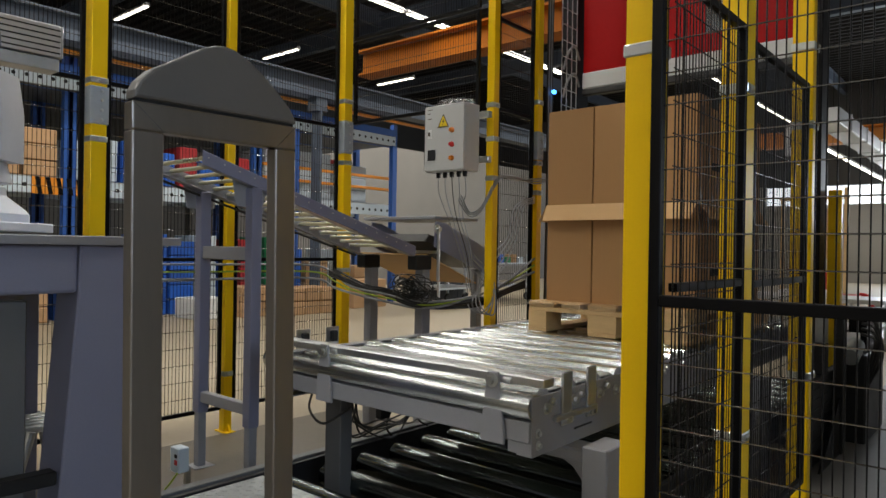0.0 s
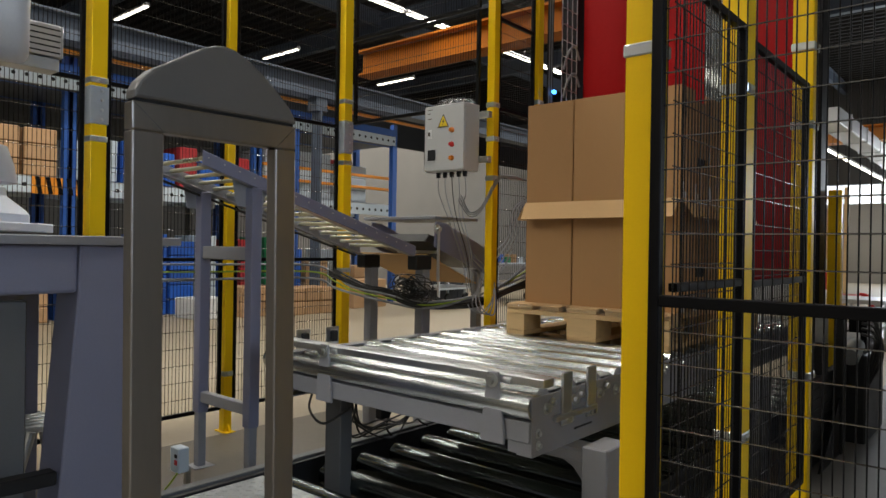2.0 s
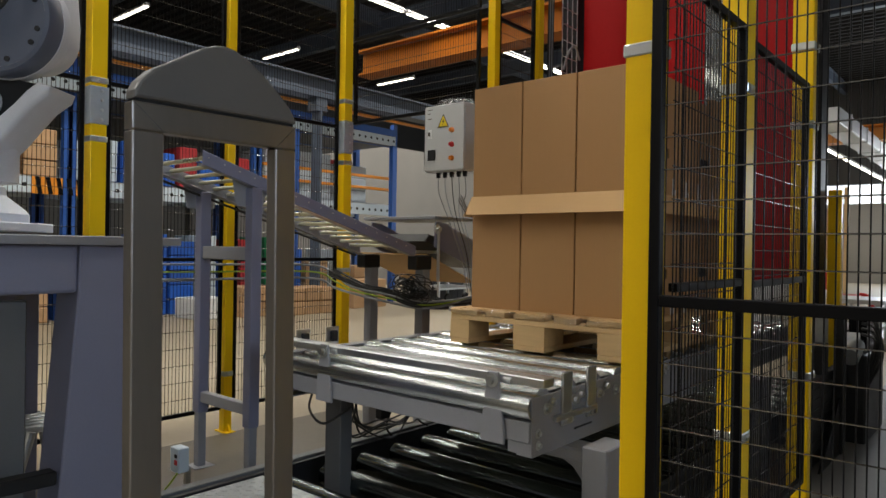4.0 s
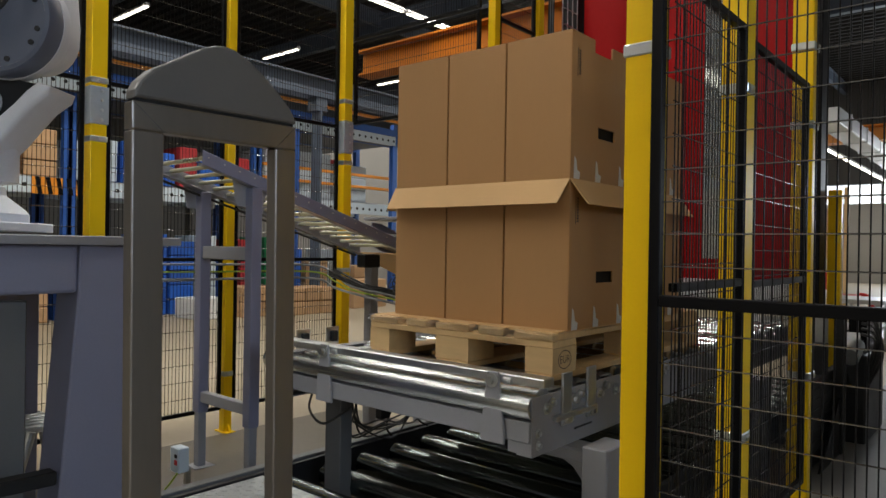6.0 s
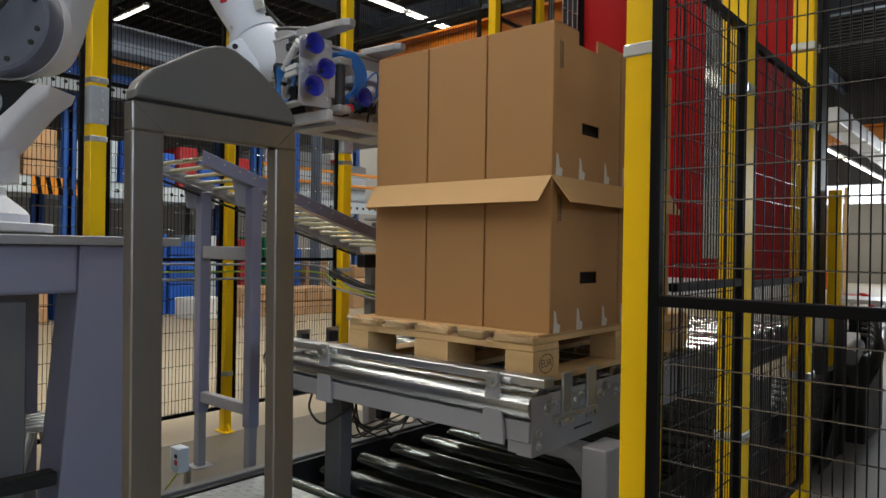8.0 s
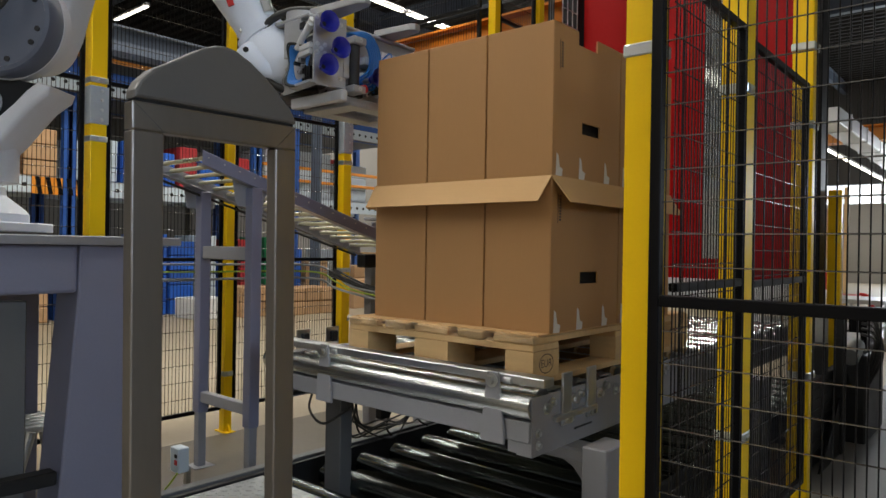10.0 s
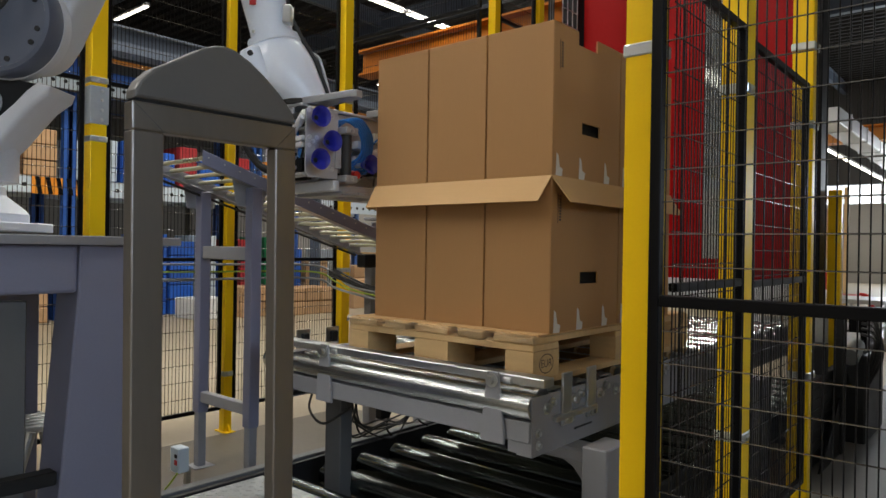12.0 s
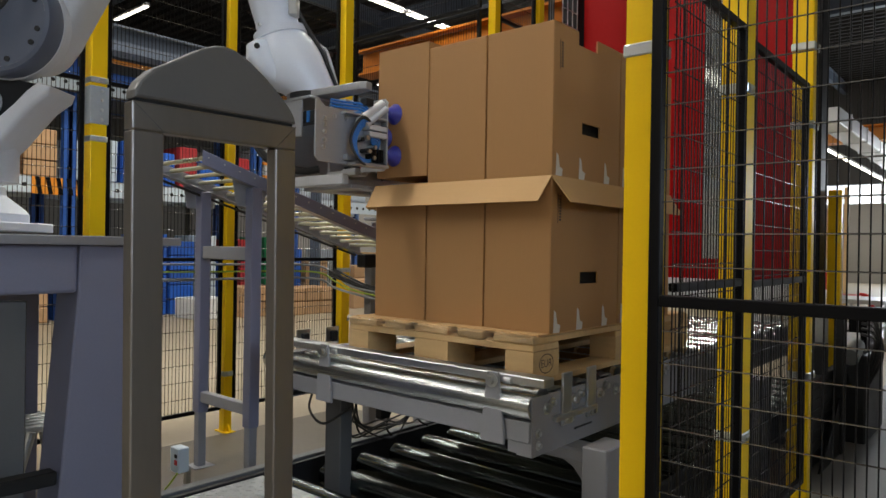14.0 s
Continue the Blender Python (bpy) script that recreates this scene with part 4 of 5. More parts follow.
for z, m, nm in ((0.222, "amber", "indicator_lamp"), (0.143, "red_plain", "push_button"), (0.068, "amber", "indicator_lamp")):
    b = lathe(bmesh.new(), [(0.015, 0), (0.015, 0.006), (0.012, 0.008), (0.011, 0.018), (0.004, 0.02)], pose(0.205, 0.0, z, 90, 0, 0), 18)
    part(nm, b, m, dr, smooth=True)
sw = part("main_switch", B(0.03, 0.085, -0.006, 0.0, 0.062, 0.122, bevel=0.002), "dark", dr, "black rotary main switch")
part("switch_plate", B(0.028, 0.055, -0.003, 0.0, 0.187, 0.235, bevel=0.001), "white", dr)
part("switch_knob", B(0.036, 0.047, -0.012, -0.003, 0.20, 0.222, bevel=0.002), "ink", dr)
for z, w in ((0.347, 0.035), (0.325, 0.02), (0.296, 0.03)):
    part("label_bar", B(0.025, 0.025 + w, -0.0012, -0.0002, z, z + 0.004), "ink", dr)
part("hinge_gap", B(0.0, 0.002, 0.002, 0.0115, 0.01, CH - 0.01), "dark", cab)
for x in (0.05, 0.10, 0.15, 0.20, 0.245):
    part("cable_gland", C((x, 0.07, -0.03), (x, 0.07, 0.0), 0.012, 0.014, seg=10), "dark", cab, "black cable gland")
part("mounting_bar", B(0.03, 0.35, CD, CD + 0.035, 0.05, 0.085, bevel=0.003), "zinc", cab)
part("mounting_bar", B(0.03, 0.35, CD, CD + 0.035, 0.30, 0.335, bevel=0.003), "zinc", cab)
bm = bmesh.new()
bmesh.ops.create_icosphere(bm, subdivisions=4, radius=1.0)
for v in bm.verts:
    n = 1 + 0.35 * noise.noise(v.co * 4.0) + 0.2 * noise.noise(v.co * 11.0)
    v.co = Vector((v.co.x * 0.125 * n, v.co.y * 0.06 * n, max(v.co.z, -0.1) * 0.035 * n))
film = solid("plastic_film", bm, "film", "crumpled clear plastic film lying on the cabinet", "film", at=pose(-1.526 + 0.155, 1.275, 1.483 + CH + 0.006))

# ---- cables ----
def cable(name, pts, r, mat, label):
    return solid(name, pipe(bmesh.new(), pts, r, 6, 7), mat, label, "cable", group="cables", smooth=True)


rc = random.Random(11)
for k in range(3):
    dz, dy = -0.04 * k, 0.01 * k
    cable("cable_run", [(AX + 0.05, -1.0, 0.955 + dz), (AX + 0.05, 0.3, 0.945 + dz), (AX + 0.06, 1.0, 0.935 + dz), (AX + 0.16, 1.10, 0.88 + dz), (-1.95, 1.04, 0.82 + dz * 0.5), (-1.66, 1.03, 0.79 + dz * 0.5), (-1.36, 1.10, 0.76 + dz * 0.4), (-1.24, 1.50, 0.82), (-1.16, 1.80, 1.0 + dz)], (0.0065, 0.005, 0.007)[k],
          ("cable_grey", "cable_green", "cable_grey")[k], ("grey cable run strung along the fence", "green and yellow earth cable along the fence", "grey cable run strung along the fence")[k])
for k in range(9):
    j = [rc.uniform(-0.025, 0.025) for _ in range(12)]
    cable("black_cable", [(-2.15 + j[0], 1.06, 0.89 + j[1]), (-1.85, 1.05 + j[2] * 0.5, 0.82 + j[3]), (-1.62 + j[4], 1.04, 0.79 + j[5]), (-1.40, 1.09 + j[6], 0.75 + j[7]), (-1.25, 1.36 + j[8], 0.755 + j[9]), (-1.16, 1.70, 0.85 + j[10])], 0.0068, "cable_black", "loose black cable in a sagging bundle")
for k in range(16):
    c = Vector((-1.48 + rc.uniform(-0.09, 0.10), 1.05 + rc.uniform(-0.03, 0.03), 0.83 + rc.uniform(-0.03, 0.04)))
    pts = []
    for q in range(9):
        a = q * 1.15 + k
        rr = rc.uniform(0.03, 0.085)
        pts.append(c + Vector((rr * 1.3 * math.cos(a), rr * 0.4 * math.sin(a * 1.7), rr * 0.7 * math.sin(a))))
    cable("cable_tangle", pts, 0.0032, "cable_black", "tangled thin black cable under the conveyor")
for k in range(5):
    j = rc.uniform(-0.01, 0.01)
    x0 = -1.526 + (0.05, 0.10, 0.15, 0.20, 0.245)[k]
    cable("cabinet_cable", [(x0, 1.27, 1.46), (x0 + 0.005, 1.275, 1.36), (-1.40 + 0.02 * k, 1.30, 1.18 + 0.02 * k), (-1.33 + 0.015 * k, 1.32, 0.98 + 0.015 * k + j), (-1.30 + 0.01 * k, 1.34, 0.80 + j)], 0.0028, "cable_grey" if k != 2 else "cable_black", "thin cable hanging from the control cabinet")
for k in range(3):
    d = 0.012 * k
    cable("grey_conduit", [(-1.36 + d, 1.31, 1.33 + d), (-1.29, 1.33, 1.235 + d), (-1.22, 1.35, 1.27 + d), (-1.165, 1.42, 1.43 + d), (-1.165, 1.56, 1.475 - d), (-1.165, 1.76, 1.45 + d), (-1.165, 1.94, 1.47 + d)], 0.0045, "cable_grey", "grey corrugated cable conduit sagging between posts")
for k in range(4):
    d = 0.03 * k
    cable("grey_conduit", [(-1.165, 1.80, 1.335 + d * 0.4), (-1.17, 1.69 - d, 1.30), (-1.17, 1.62 - d, 1.12), (-1.19, 1.50 - d, 0.93 + d), (-1.25, 1.38, 0.83 + d * 0.5), (-1.27 + d, 1.30, 0.74), (-1.20 + d, 1.33, 0.70), (-1.19, 1.42, 0.80 + d), (-1.28, 1.36, 0.93 + d)], 0.0038, "cable_grey", "grey cable loop hanging beside the roller conveyor")
for k in range(5):
    d = 0.013 * k
    cable("riser_cable", [(-1.15 + d * 0.3, 1.90 + d, 0.70), (-1.15, 1.91 + d, 1.4), (-1.15, 1.90 + d, 2.1), (-1.15, 1.91 + d, 3.2)], 0.006, "cable_grey" if k % 2 else "cable_black", "cables running up a fence post")
for k in range(2):
    cable("riser_cable", [(-1.10, 2.0, 2.0 + 0.17 * k), (-1.10, 2.06, 2.12 + 0.17 * k), (-1.10, 2.14, 2.17 + 0.17 * k), (-1.10, 2.2, 2.10 + 0.17 * k)], 0.008, "cable_grey", "cables running up a fence post")
for k in range(7):
    j = [rc.uniform(-0.05, 0.05) for _ in range(8)]
    cable("cable_tangle", [(-1.13 + j[0], 0.30, 0.46), (-1.17, 0.36 + j[1], 0.26 + j[2]), (-1.15 + j[3], 0.55 + j[4], 0.22 + j[5]), (-1.17, 0.74 + j[6], 0.24 + j[7]), (-1.13, 0.88, 0.45)], 0.0042, "cable_black", "tangled black cable hanging under the roller conveyor")
cable("black_cable", [(-1.0, 0.0, 0.50), (-0.985, -0.03, 0.43), (-0.90, -0.03, 0.39), (-0.80, 0.02, 0.46)], 0.005, "cable_black", "black cable hanging under the conveyor front")
for k, y in enumerate((0.34, 0.58, 0.80)):
    cable("drop_cable", [(-1.12, y, 0.47), (-1.14, y + 0.01, 0.34), (-1.16, y - 0.015, 0.22), (-1.14, y + 0.03, 0.12 + 0.03 * k)], 0.005, "cable_black", "black cable dropping from the conveyor to the floor")
for y in (0.52, 0.84):
    jb = thing("junction_box", (-1.14, y, 0.27), "small dark junction box hung under the conveyor", "junction box", "junction boxes")
    part("case", B(-0.02, 0.02, -0.03, 0.03, 0, 0.07, bevel=0.004), "dark", jb)
    part("hanger", B(-0.004, 0.004, -0.01, 0.01, 0.07, 0.20), "zinc_dull", jb)
tray = thing("cable_tray", (-1.10, 1.98, 0.6), "wire cable tray standing beside the door frame", "cable tray")
for y in (0.0, 0.06, 0.12, 0.18):
    part("rod", C((0, y, 0), (0, y, 3.4), 0.003, seg=5), "zinc", tray)
for k in range(34):
    part("rung", C((0.004, 0, 0.05 + 0.1 * k), (0.004, 0.18, 0.05 + 0.1 * k), 0.0025, seg=5), "zinc", tray)
led = solid("indicator_light", lathe(bmesh.new(), [(0.012, 0), (0.014, 0.012), (0.010, 0.022), (0.003, 0.026)], pose(-1.12, 1.935, 2.02, 90, 0, 0), 14), "blue_led", "small lit blue indicator lamp on the post", "indicator", smooth=True)

# small brackets along the conveyor edge
for y in (0.04, 0.19):
    t = thing("sensor_bracket", (-1.115, y, 0.642), "small galvanised sensor bracket on the conveyor edge", "sensor", "sensors")
    part("plate", B(-0.004, 0.0, -0.035, 0.035, 0, 0.075, bevel=0.001), "zinc", t)
    part("sensor_body", B(0.0, 0.022, -0.014, 0.014, 0.015, 0.06, bevel=0.003), "dark", t, "black sensor")
tb = thing("terminal_box", (-1.64, -0.20, 0), "pale terminal box on a thin floor stand", "terminal box")
part("stand", B(-0.012, 0.012, 0.03, 0.05, 0, 0.10), "zinc", tb)
part("foot_plate", B(-0.04, 0.04, 0.0, 0.08, 0, 0.005), "zinc", tb)
part("case", B(-0.035, 0.035, -0.02, 0.03, 0.085, 0.19, bevel=0.004), "goods_pale", tb)
part("button", B(0.005, 0.025, -0.024, -0.02, 0.12, 0.14, bevel=0.001), "red_plain", tb)
part("button", B(0.005, 0.025, -0.024, -0.02, 0.15, 0.165, bevel=0.001), "dark", tb)
part("earth_wire", pipe(bmesh.new(), [(0.03, -0.02, 0.09), (0.01, -0.04, 0.05), (-0.03, -0.05, 0.004)], 0.004), "cable_green", tb)
st = thing("step_stool", (-1.75, -0.78, 0), "galvanised step with a grated tread", "step")
for k in range(6):
    part("tread_bar", B(-0.15 + 0.05 * k, -0.12 + 0.05 * k, -0.12, 0.12, 0.36, 0.385, bevel=0.002), "zinc", st)
for x in (-0.14, 0.14):
    part("leg", C((x, -0.1, 0), (x, 0.0, 0.37), 0.016, seg=10), "zinc", st)
    part("leg", C((x, 0.1, 0), (x, 0.04, 0.37), 0.016, seg=10), "zinc", st)
part("brace", C((-0.14, -0.06, 0.14), (0.14, -0.06, 0.14), 0.012, seg=10), "zinc", st)


# ---- robot ----
RYAW = 40.377
R0 = pose(-1.600, -0.976, 1.072, 0, 0, RYAW)
rob = thing("industrial_robot", R0, "large white and grey industrial robot arm standing on a pedestal", "robot")


def loft(bm, sections, seg=20):
    """Skin over ellipses: (centre, half width, half depth, lean in degrees about the depth axis)."""
    rings = []
    for (cx, cy, cz), rx, ry, lean in sections:
        m = Matrix.Translation((cx, cy, cz)) @ Matrix.Rotation(radians(lean), 4, "Y")
        rings.append([bm.verts.new(m @ Vector((rx * math.cos(2 * math.pi * i / seg), ry * math.sin(2 * math.pi * i / seg), 0))) for i in range(seg)])
    for a, b in zip(rings, rings[1:]):
        for i in range(seg):
            bm.faces.new((a[i], a[(i + 1) % seg], b[(i + 1) % seg], b[i]))
    bm.faces.new(rings[0][::-1])
    bm.faces.new(rings[-1])
    bmesh.ops.recalc_face_normals(bm, faces=bm.faces[:])
    return bm


# fixed foot
part("foot_flange", B(-0.30, 0.135, -0.25, 0.25, 0.012, 0.046, bevel=0.004), "robot", rob)
ft = part("foot_casting", prism(bmesh.new(), [(-0.28, 0.046), (0.105, 0.046), (0.105, 0.075), (0.090, 0.092), (0.035, 0.132), (0.022, 0.142), (0.016, 0.175), (-0.24, 0.175)], -0.16, 0.16, "y", 0.014, 3), "robot", rob, smooth=True)
part("foot_rib", prism(bmesh.new(), [(-0.15, 0.09), (-0.02, 0.09), (0.0, 0.11), (-0.015, 0.16), (-0.15, 0.16)], -0.185, -0.155, "y", 0.006, 2), "robot_grey", rob)
for u in (0.030, 0.080):
    part("foot_bolt", C((u, -0.20, 0.046), (u, -0.20, 0.068), 0.016, seg=14), "zinc", rob, smooth=True)
part("levelling_pad", B(-0.25, 0.17, -0.20, 0.20, 0.0, 0.012), "rubber", rob)

# turret that turns on the foot
tur = part("turret", loft(bmesh.new(), [((0.01, 0, 0.178), 0.125, 0.13, 0), ((0.02, 0, 0.24), 0.118, 0.12, 0), ((0.03, 0, 0.30), 0.115, 0.10, 0)]), "robot_grey", rob, smooth=True)
fork = [(-0.12, 0.25), (0.10, 0.25), (0.13, 0.275), (0.16, 0.305), (0.205, 0.36), (0.255, 0.415), (0.305, 0.452), (0.315, 0.48), (0.27, 0.495), (0.235, 0.468), (0.195, 0.425), (0.15, 0.385), (0.11, 0.362), (0.02, 0.355), (-0.04, 0.37), (-0.06, 0.45), (-0.07, 0.54), (-0.10, 0.55), (-0.12, 0.42)]
part("fork", prism(bmesh.new(), fork, -0.10, 0.06, "y", 0.014, 3), "robot_grey", tur, smooth=True)
# dark block fills the fork opening, the shade of its depth put into colour
part("recess", prism(bmesh.new(), [(-0.02, 0.365), (0.105, 0.372), (0.19, 0.435), (0.225, 0.50), (-0.03, 0.56)], -0.05, 0.03, "y"), "dark", tur)
part("motor_end", lathe(bmesh.new(), [(0.055, 0), (0.055, 0.05), (0.04, 0.062), (0.015, 0.066)], pose(0.075, -0.05, 0.435, 90, 0, 0), 24), "robot_grey", tur, smooth=True)
AXU, AXZ = 0.156, 0.688
hub = part("axis_housing", lathe(bmesh.new(), [(0.172, 0), (0.178, 0.02), (0.178, 0.10), (0.172, 0.113), (0.160, 0.117), (0.155, 0.108), (0.03, 0.106)], pose(AXU, -0.02, AXZ, 90, 0, 0), 48), "robot_dark", tur, smooth=True)
part("housing_rim", lathe(bmesh.new(), [(0.176, 0), (0.182, 0.03), (0.180, 0.05), (0.176, 0.052)], pose(AXU, -0.01, AXZ, 90, 0, 0), 48), "robot_grey", tur, smooth=True)
for k in range(18):
    a = 2 * math.pi * k / 18 + 0.1
    if k % 3 != 0:
        part("housing_bolt", C((AXU + 0.135 * math.cos(a), -0.124, AXZ + 0.135 * math.sin(a)), (AXU + 0.135 * math.cos(a), -0.131, AXZ + 0.135 * math.sin(a)), 0.009, seg=12), "dark", tur)
for k in range(5):
    d = 0.014 * k
    part("arm_cable", pipe(bmesh.new(), [(0.04, -0.155, 0.61 + d), (0.10, -0.165, 0.64 + d), (0.17 + d * 0.5, -0.17, 0.685 + d * 1.2), (0.215 + d * 0.6, -0.16, 0.75 + d), (0.23 + d, -0.12, 0.90)], 0.0068), "cable_black" if k < 4 else "hose", tur)

# lower arm, pivoting on the turret (drawn about the pivot)
arm_pts = []
for k in range(15):
    a = math.pi + math.pi * k / 14
    arm_pts.append((0.125 * math.cos(a), 0.125 * math.sin(a)))
arm_pts += [(0.13, 0.04), (0.128, 0.11), (0.125, 0.6), (0.11, 1.15), (-0.2, 1.15), (-0.2, 0.3), (-0.14, 0.08)]
low_arm = part("lower_arm", prism(bmesh.new(), arm_pts, -0.01, 0.16, "y", 0.03, 3), "robot_grey", rob, smooth=True)

# forearm with wrist, hanging from the elbow (drawn about the tool flange)
fore = part("forearm", loft(bmesh.new(), [((-0.088, 0, 0.150), 0.070, 0.075, -14), ((-0.098, 0, 0.185), 0.070, 0.075, -14), ((-0.10, 0, 0.19), 0.086, 0.09, -14), ((-0.106, 0, 0.212), 0.086, 0.09, -14), ((-0.107, 0, 0.214), 0.068, 0.072, -14), ((-0.16, 0, 0.42), 0.074, 0.078, -14), ((-0.33, 0, 1.10), 0.100, 0.105, -14)], 28), "robot", rob, smooth=True)
part("wrist_casting", loft(bmesh.new(), [((-0.100, 0, 0.192), 0.080, 0.082, -14), ((-0.098, 0, 0.165), 0.098, 0.095, -16), ((-0.088, 0, 0.130), 0.108, 0.104, -20), ((-0.070, 0, 0.095), 0.108, 0.106, -24), ((-0.048, 0, 0.060), 0.100, 0.105, -22), ((-0.018, 0, 0.028), 0.086, 0.088, -12), ((0.0, 0, 0.004), 0.080, 0.08, 0)], 32), "robot", fore, smooth=True)
part("wrist_cover", loft(bmesh.new(), [((-0.150, -0.062, 0.170), 0.018, 0.02, -10), ((-0.158, -0.062, 0.155), 0.040, 0.045, -14), ((-0.150, -0.066, 0.115), 0.050, 0.052, -20), ((-0.115, -0.062, 0.065), 0.042, 0.045, -30), ((-0.085, -0.055, 0.035), 0.020, 0.025, -30)], 22), "robot", fore, smooth=True)
part("cover_screw", C((-0.15, -0.112, 0.135), (-0.15, -0.119, 0.135), 0.009, seg=10), "dark", fore)
part("wrist_ring", loft(bmesh.new(), [((0, 0, 0.004), 0.078, 0.08, 0), ((0, 0, -0.012), 0.078, 0.08, 0)], 28), "rubber", fore, smooth=True)
for k in range(8):
    a = 2 * math.pi * k / 8
    part("flange_bolt", C((-0.104 + 0.073 * math.cos(a), 0.076 * math.sin(a), 0.205 - 0.018 * math.cos(a)), (-0.1065 + 0.073 * math.cos(a), 0.076 * math.sin(a), 0.213 - 0.018 * math.cos(a)), 0.006, seg=8), "zinc", fore)
part("arm_hose", pipe(bmesh.new(), [(-0.10, -0.02, 0.62), (-0.055, -0.03, 0.33), (-0.02, -0.02, 0.235), (0.03, 0.0, 0.15), (0.055, 0.0, 0.09), (0.085, 0.0, 0.01)], 0.0065), "cable_black", fore)
part("guard_rod", pipe(bmesh.new(), [(-0.02, 0.02, 0.19), (0.035, 0.02, 0.165), (0.055, 0.02, 0.12), (0.088, 0.02, 0.0)], 0.005, 6, 3), "zinc_dull", fore)
part("hose_clamp", B(-0.065, -0.035, -0.06, -0.02, 0.25, 0.31, bevel=0.004), "zinc", fore)
part("hose_loop", pipe(bmesh.new(), [(0.05, 0.075, 0.16), (-0.02, 0.11, 0.17), (-0.06, 0.13, 0.09), (0.0, 0.12, -0.01), (0.06, 0.06, -0.03)], 0.010), "rubber", fore, "black protective hose")
for k, w in enumerate((0.020, 0.020, 0.020)):
    part("logo_bar", B(-0.165 - 0.008 * k, -0.145 - 0.008 * k, -0.080, -0.074, 0.30 + 0.035 * k, 0.322 + 0.035 * k), "red_plain", fore, "small red logo mark")

# the forearm and wrist at their true size
for ob in (fore, *fore.children):
    ob.data.transform(Matrix.Scale(1.19, 4))

# ---- vacuum corner gripper under the flange (drawn in the cell's axes about the flange) ----
G0 = (-1.056, -0.025, 1.637)
grip = thing("vacuum_gripper", G0, "aluminium vacuum gripper with blue suction cups and hoses", "gripper")
part("adapter", C((0, 0, -0.05), (0, 0, -0.017), 0.068, seg=28), "grip_plate", grip, smooth=True)
part("top_plate", B(-0.08, 0.13, -0.08, 0.50, -0.064, -0.052, bevel=0.003), "grip_plate", grip)
for y, x1 in ((0.0, 0.363), (0.33, 0.30)):
    arm = part("top_arm", prism(bmesh.new(), [(0.10, y - 0.05), (x1 - 0.02, y - 0.03), (x1, y - 0.015), (x1, y + 0.012), (x1 - 0.02, y + 0.024), (0.10, y + 0.05)], -0.051, -0.024, "z", 0.004, 2), "grip_plate", grip)
    for k in range(3):
        part("arm_screw", bolt(bmesh.new(), (0.12 + 0.03 * k, y - 0.02 + 0.02 * (k % 2), -0.024), (0, 0, 1), 0.005, 0.004), "zinc", arm)
part("side_plate", B(0.105, 0.115, 0.03, 0.52, -0.36, -0.064, bevel=0.003), "grip_plate", grip)
part("back_plate", B(-0.09, -0.08, -0.04, 0.50, -0.36, -0.064, bevel=0.003), "grip_plate", grip)
part("hanger_plate", B(-0.02, 0.08, -0.078, -0.068, -0.20, -0.064, bevel=0.002), "grip_plate", grip)
# base: a plate with a cut-out, made of four bars, on two rails
for a in ((-0.02, 0.255, 0.02, 0.10), (-0.02, 0.255, 0.30, 0.46), (-0.02, 0.06, 0.10, 0.30), (0.19, 0.255, 0.10, 0.30)):
    part("base_bar", B(a[0], a[1], a[2], a[3], -0.395, -0.381, bevel=0.002), "grip_plate", grip)
for x in (0.02, 0.215):
    part("base_rail", B(x - 0.016, x + 0.016, -0.02, 0.50, -0.3805, -0.356, bevel=0.003), "grip_plate", grip)
part("front_bar", B(-0.03, 0.27, -0.035, -0.006, -0.385, -0.345, bevel=0.004), "robot_grey", grip)
ch = part("cable_chain", B(-0.03, 0.20, -0.062, -0.022, -0.150, -0.105, bevel=0.002), "rubber", grip, "black cable chain")
for k in range(9):
    part("chain_link", B(-0.028 + 0.025 * k, -0.012 + 0.025 * k, -0.067, -0.0625, -0.149, -0.106, bevel=0.001), "hose" if k % 2 else "dark", ch)
U = Vector((0.7513, 0.660, 0))
part("feed_hose", pipe(bmesh.new(), [U * a + Vector((0, 0, b)) for a, b in ((0.06, 0.005), (-0.05, 0.0), (-0.13, -0.04), (-0.19, -0.12), (-0.197, -0.19), (-0.15, -0.265), (-0.08, -0.305), (0.0, -0.318), (0.06, -0.31))], 0.015, 10), "rubber", grip, "black protective feed hose", smooth=True)
PVX, PVY = 0.255, 0.034
part("pivot_post", C((PVX, PVY, -0.345), (PVX, PVY, -0.165), 0.021, seg=20), "rubber", grip, "black pivot column", smooth=True)
for z in (-0.350, -0.172):
    blk = part("pivot_block", B(PVX - 0.036, PVX + 0.036, PVY - 0.03, PVY + 0.03, z, z + 0.026, bevel=0.003), "grip_plate", grip)
    part("block_screw", bolt(bmesh.new(), (PVX + 0.036, PVY, z + 0.013), (1, 0, 0), 0.005, 0.004), "zinc", blk)
    part("pivot_tie", B(0.116, PVX - 0.037, PVY - 0.016, PVY + 0.016, z + 0.004, z + 0.022, bevel=0.002), "grip_plate", grip)
rg = random.Random(3)
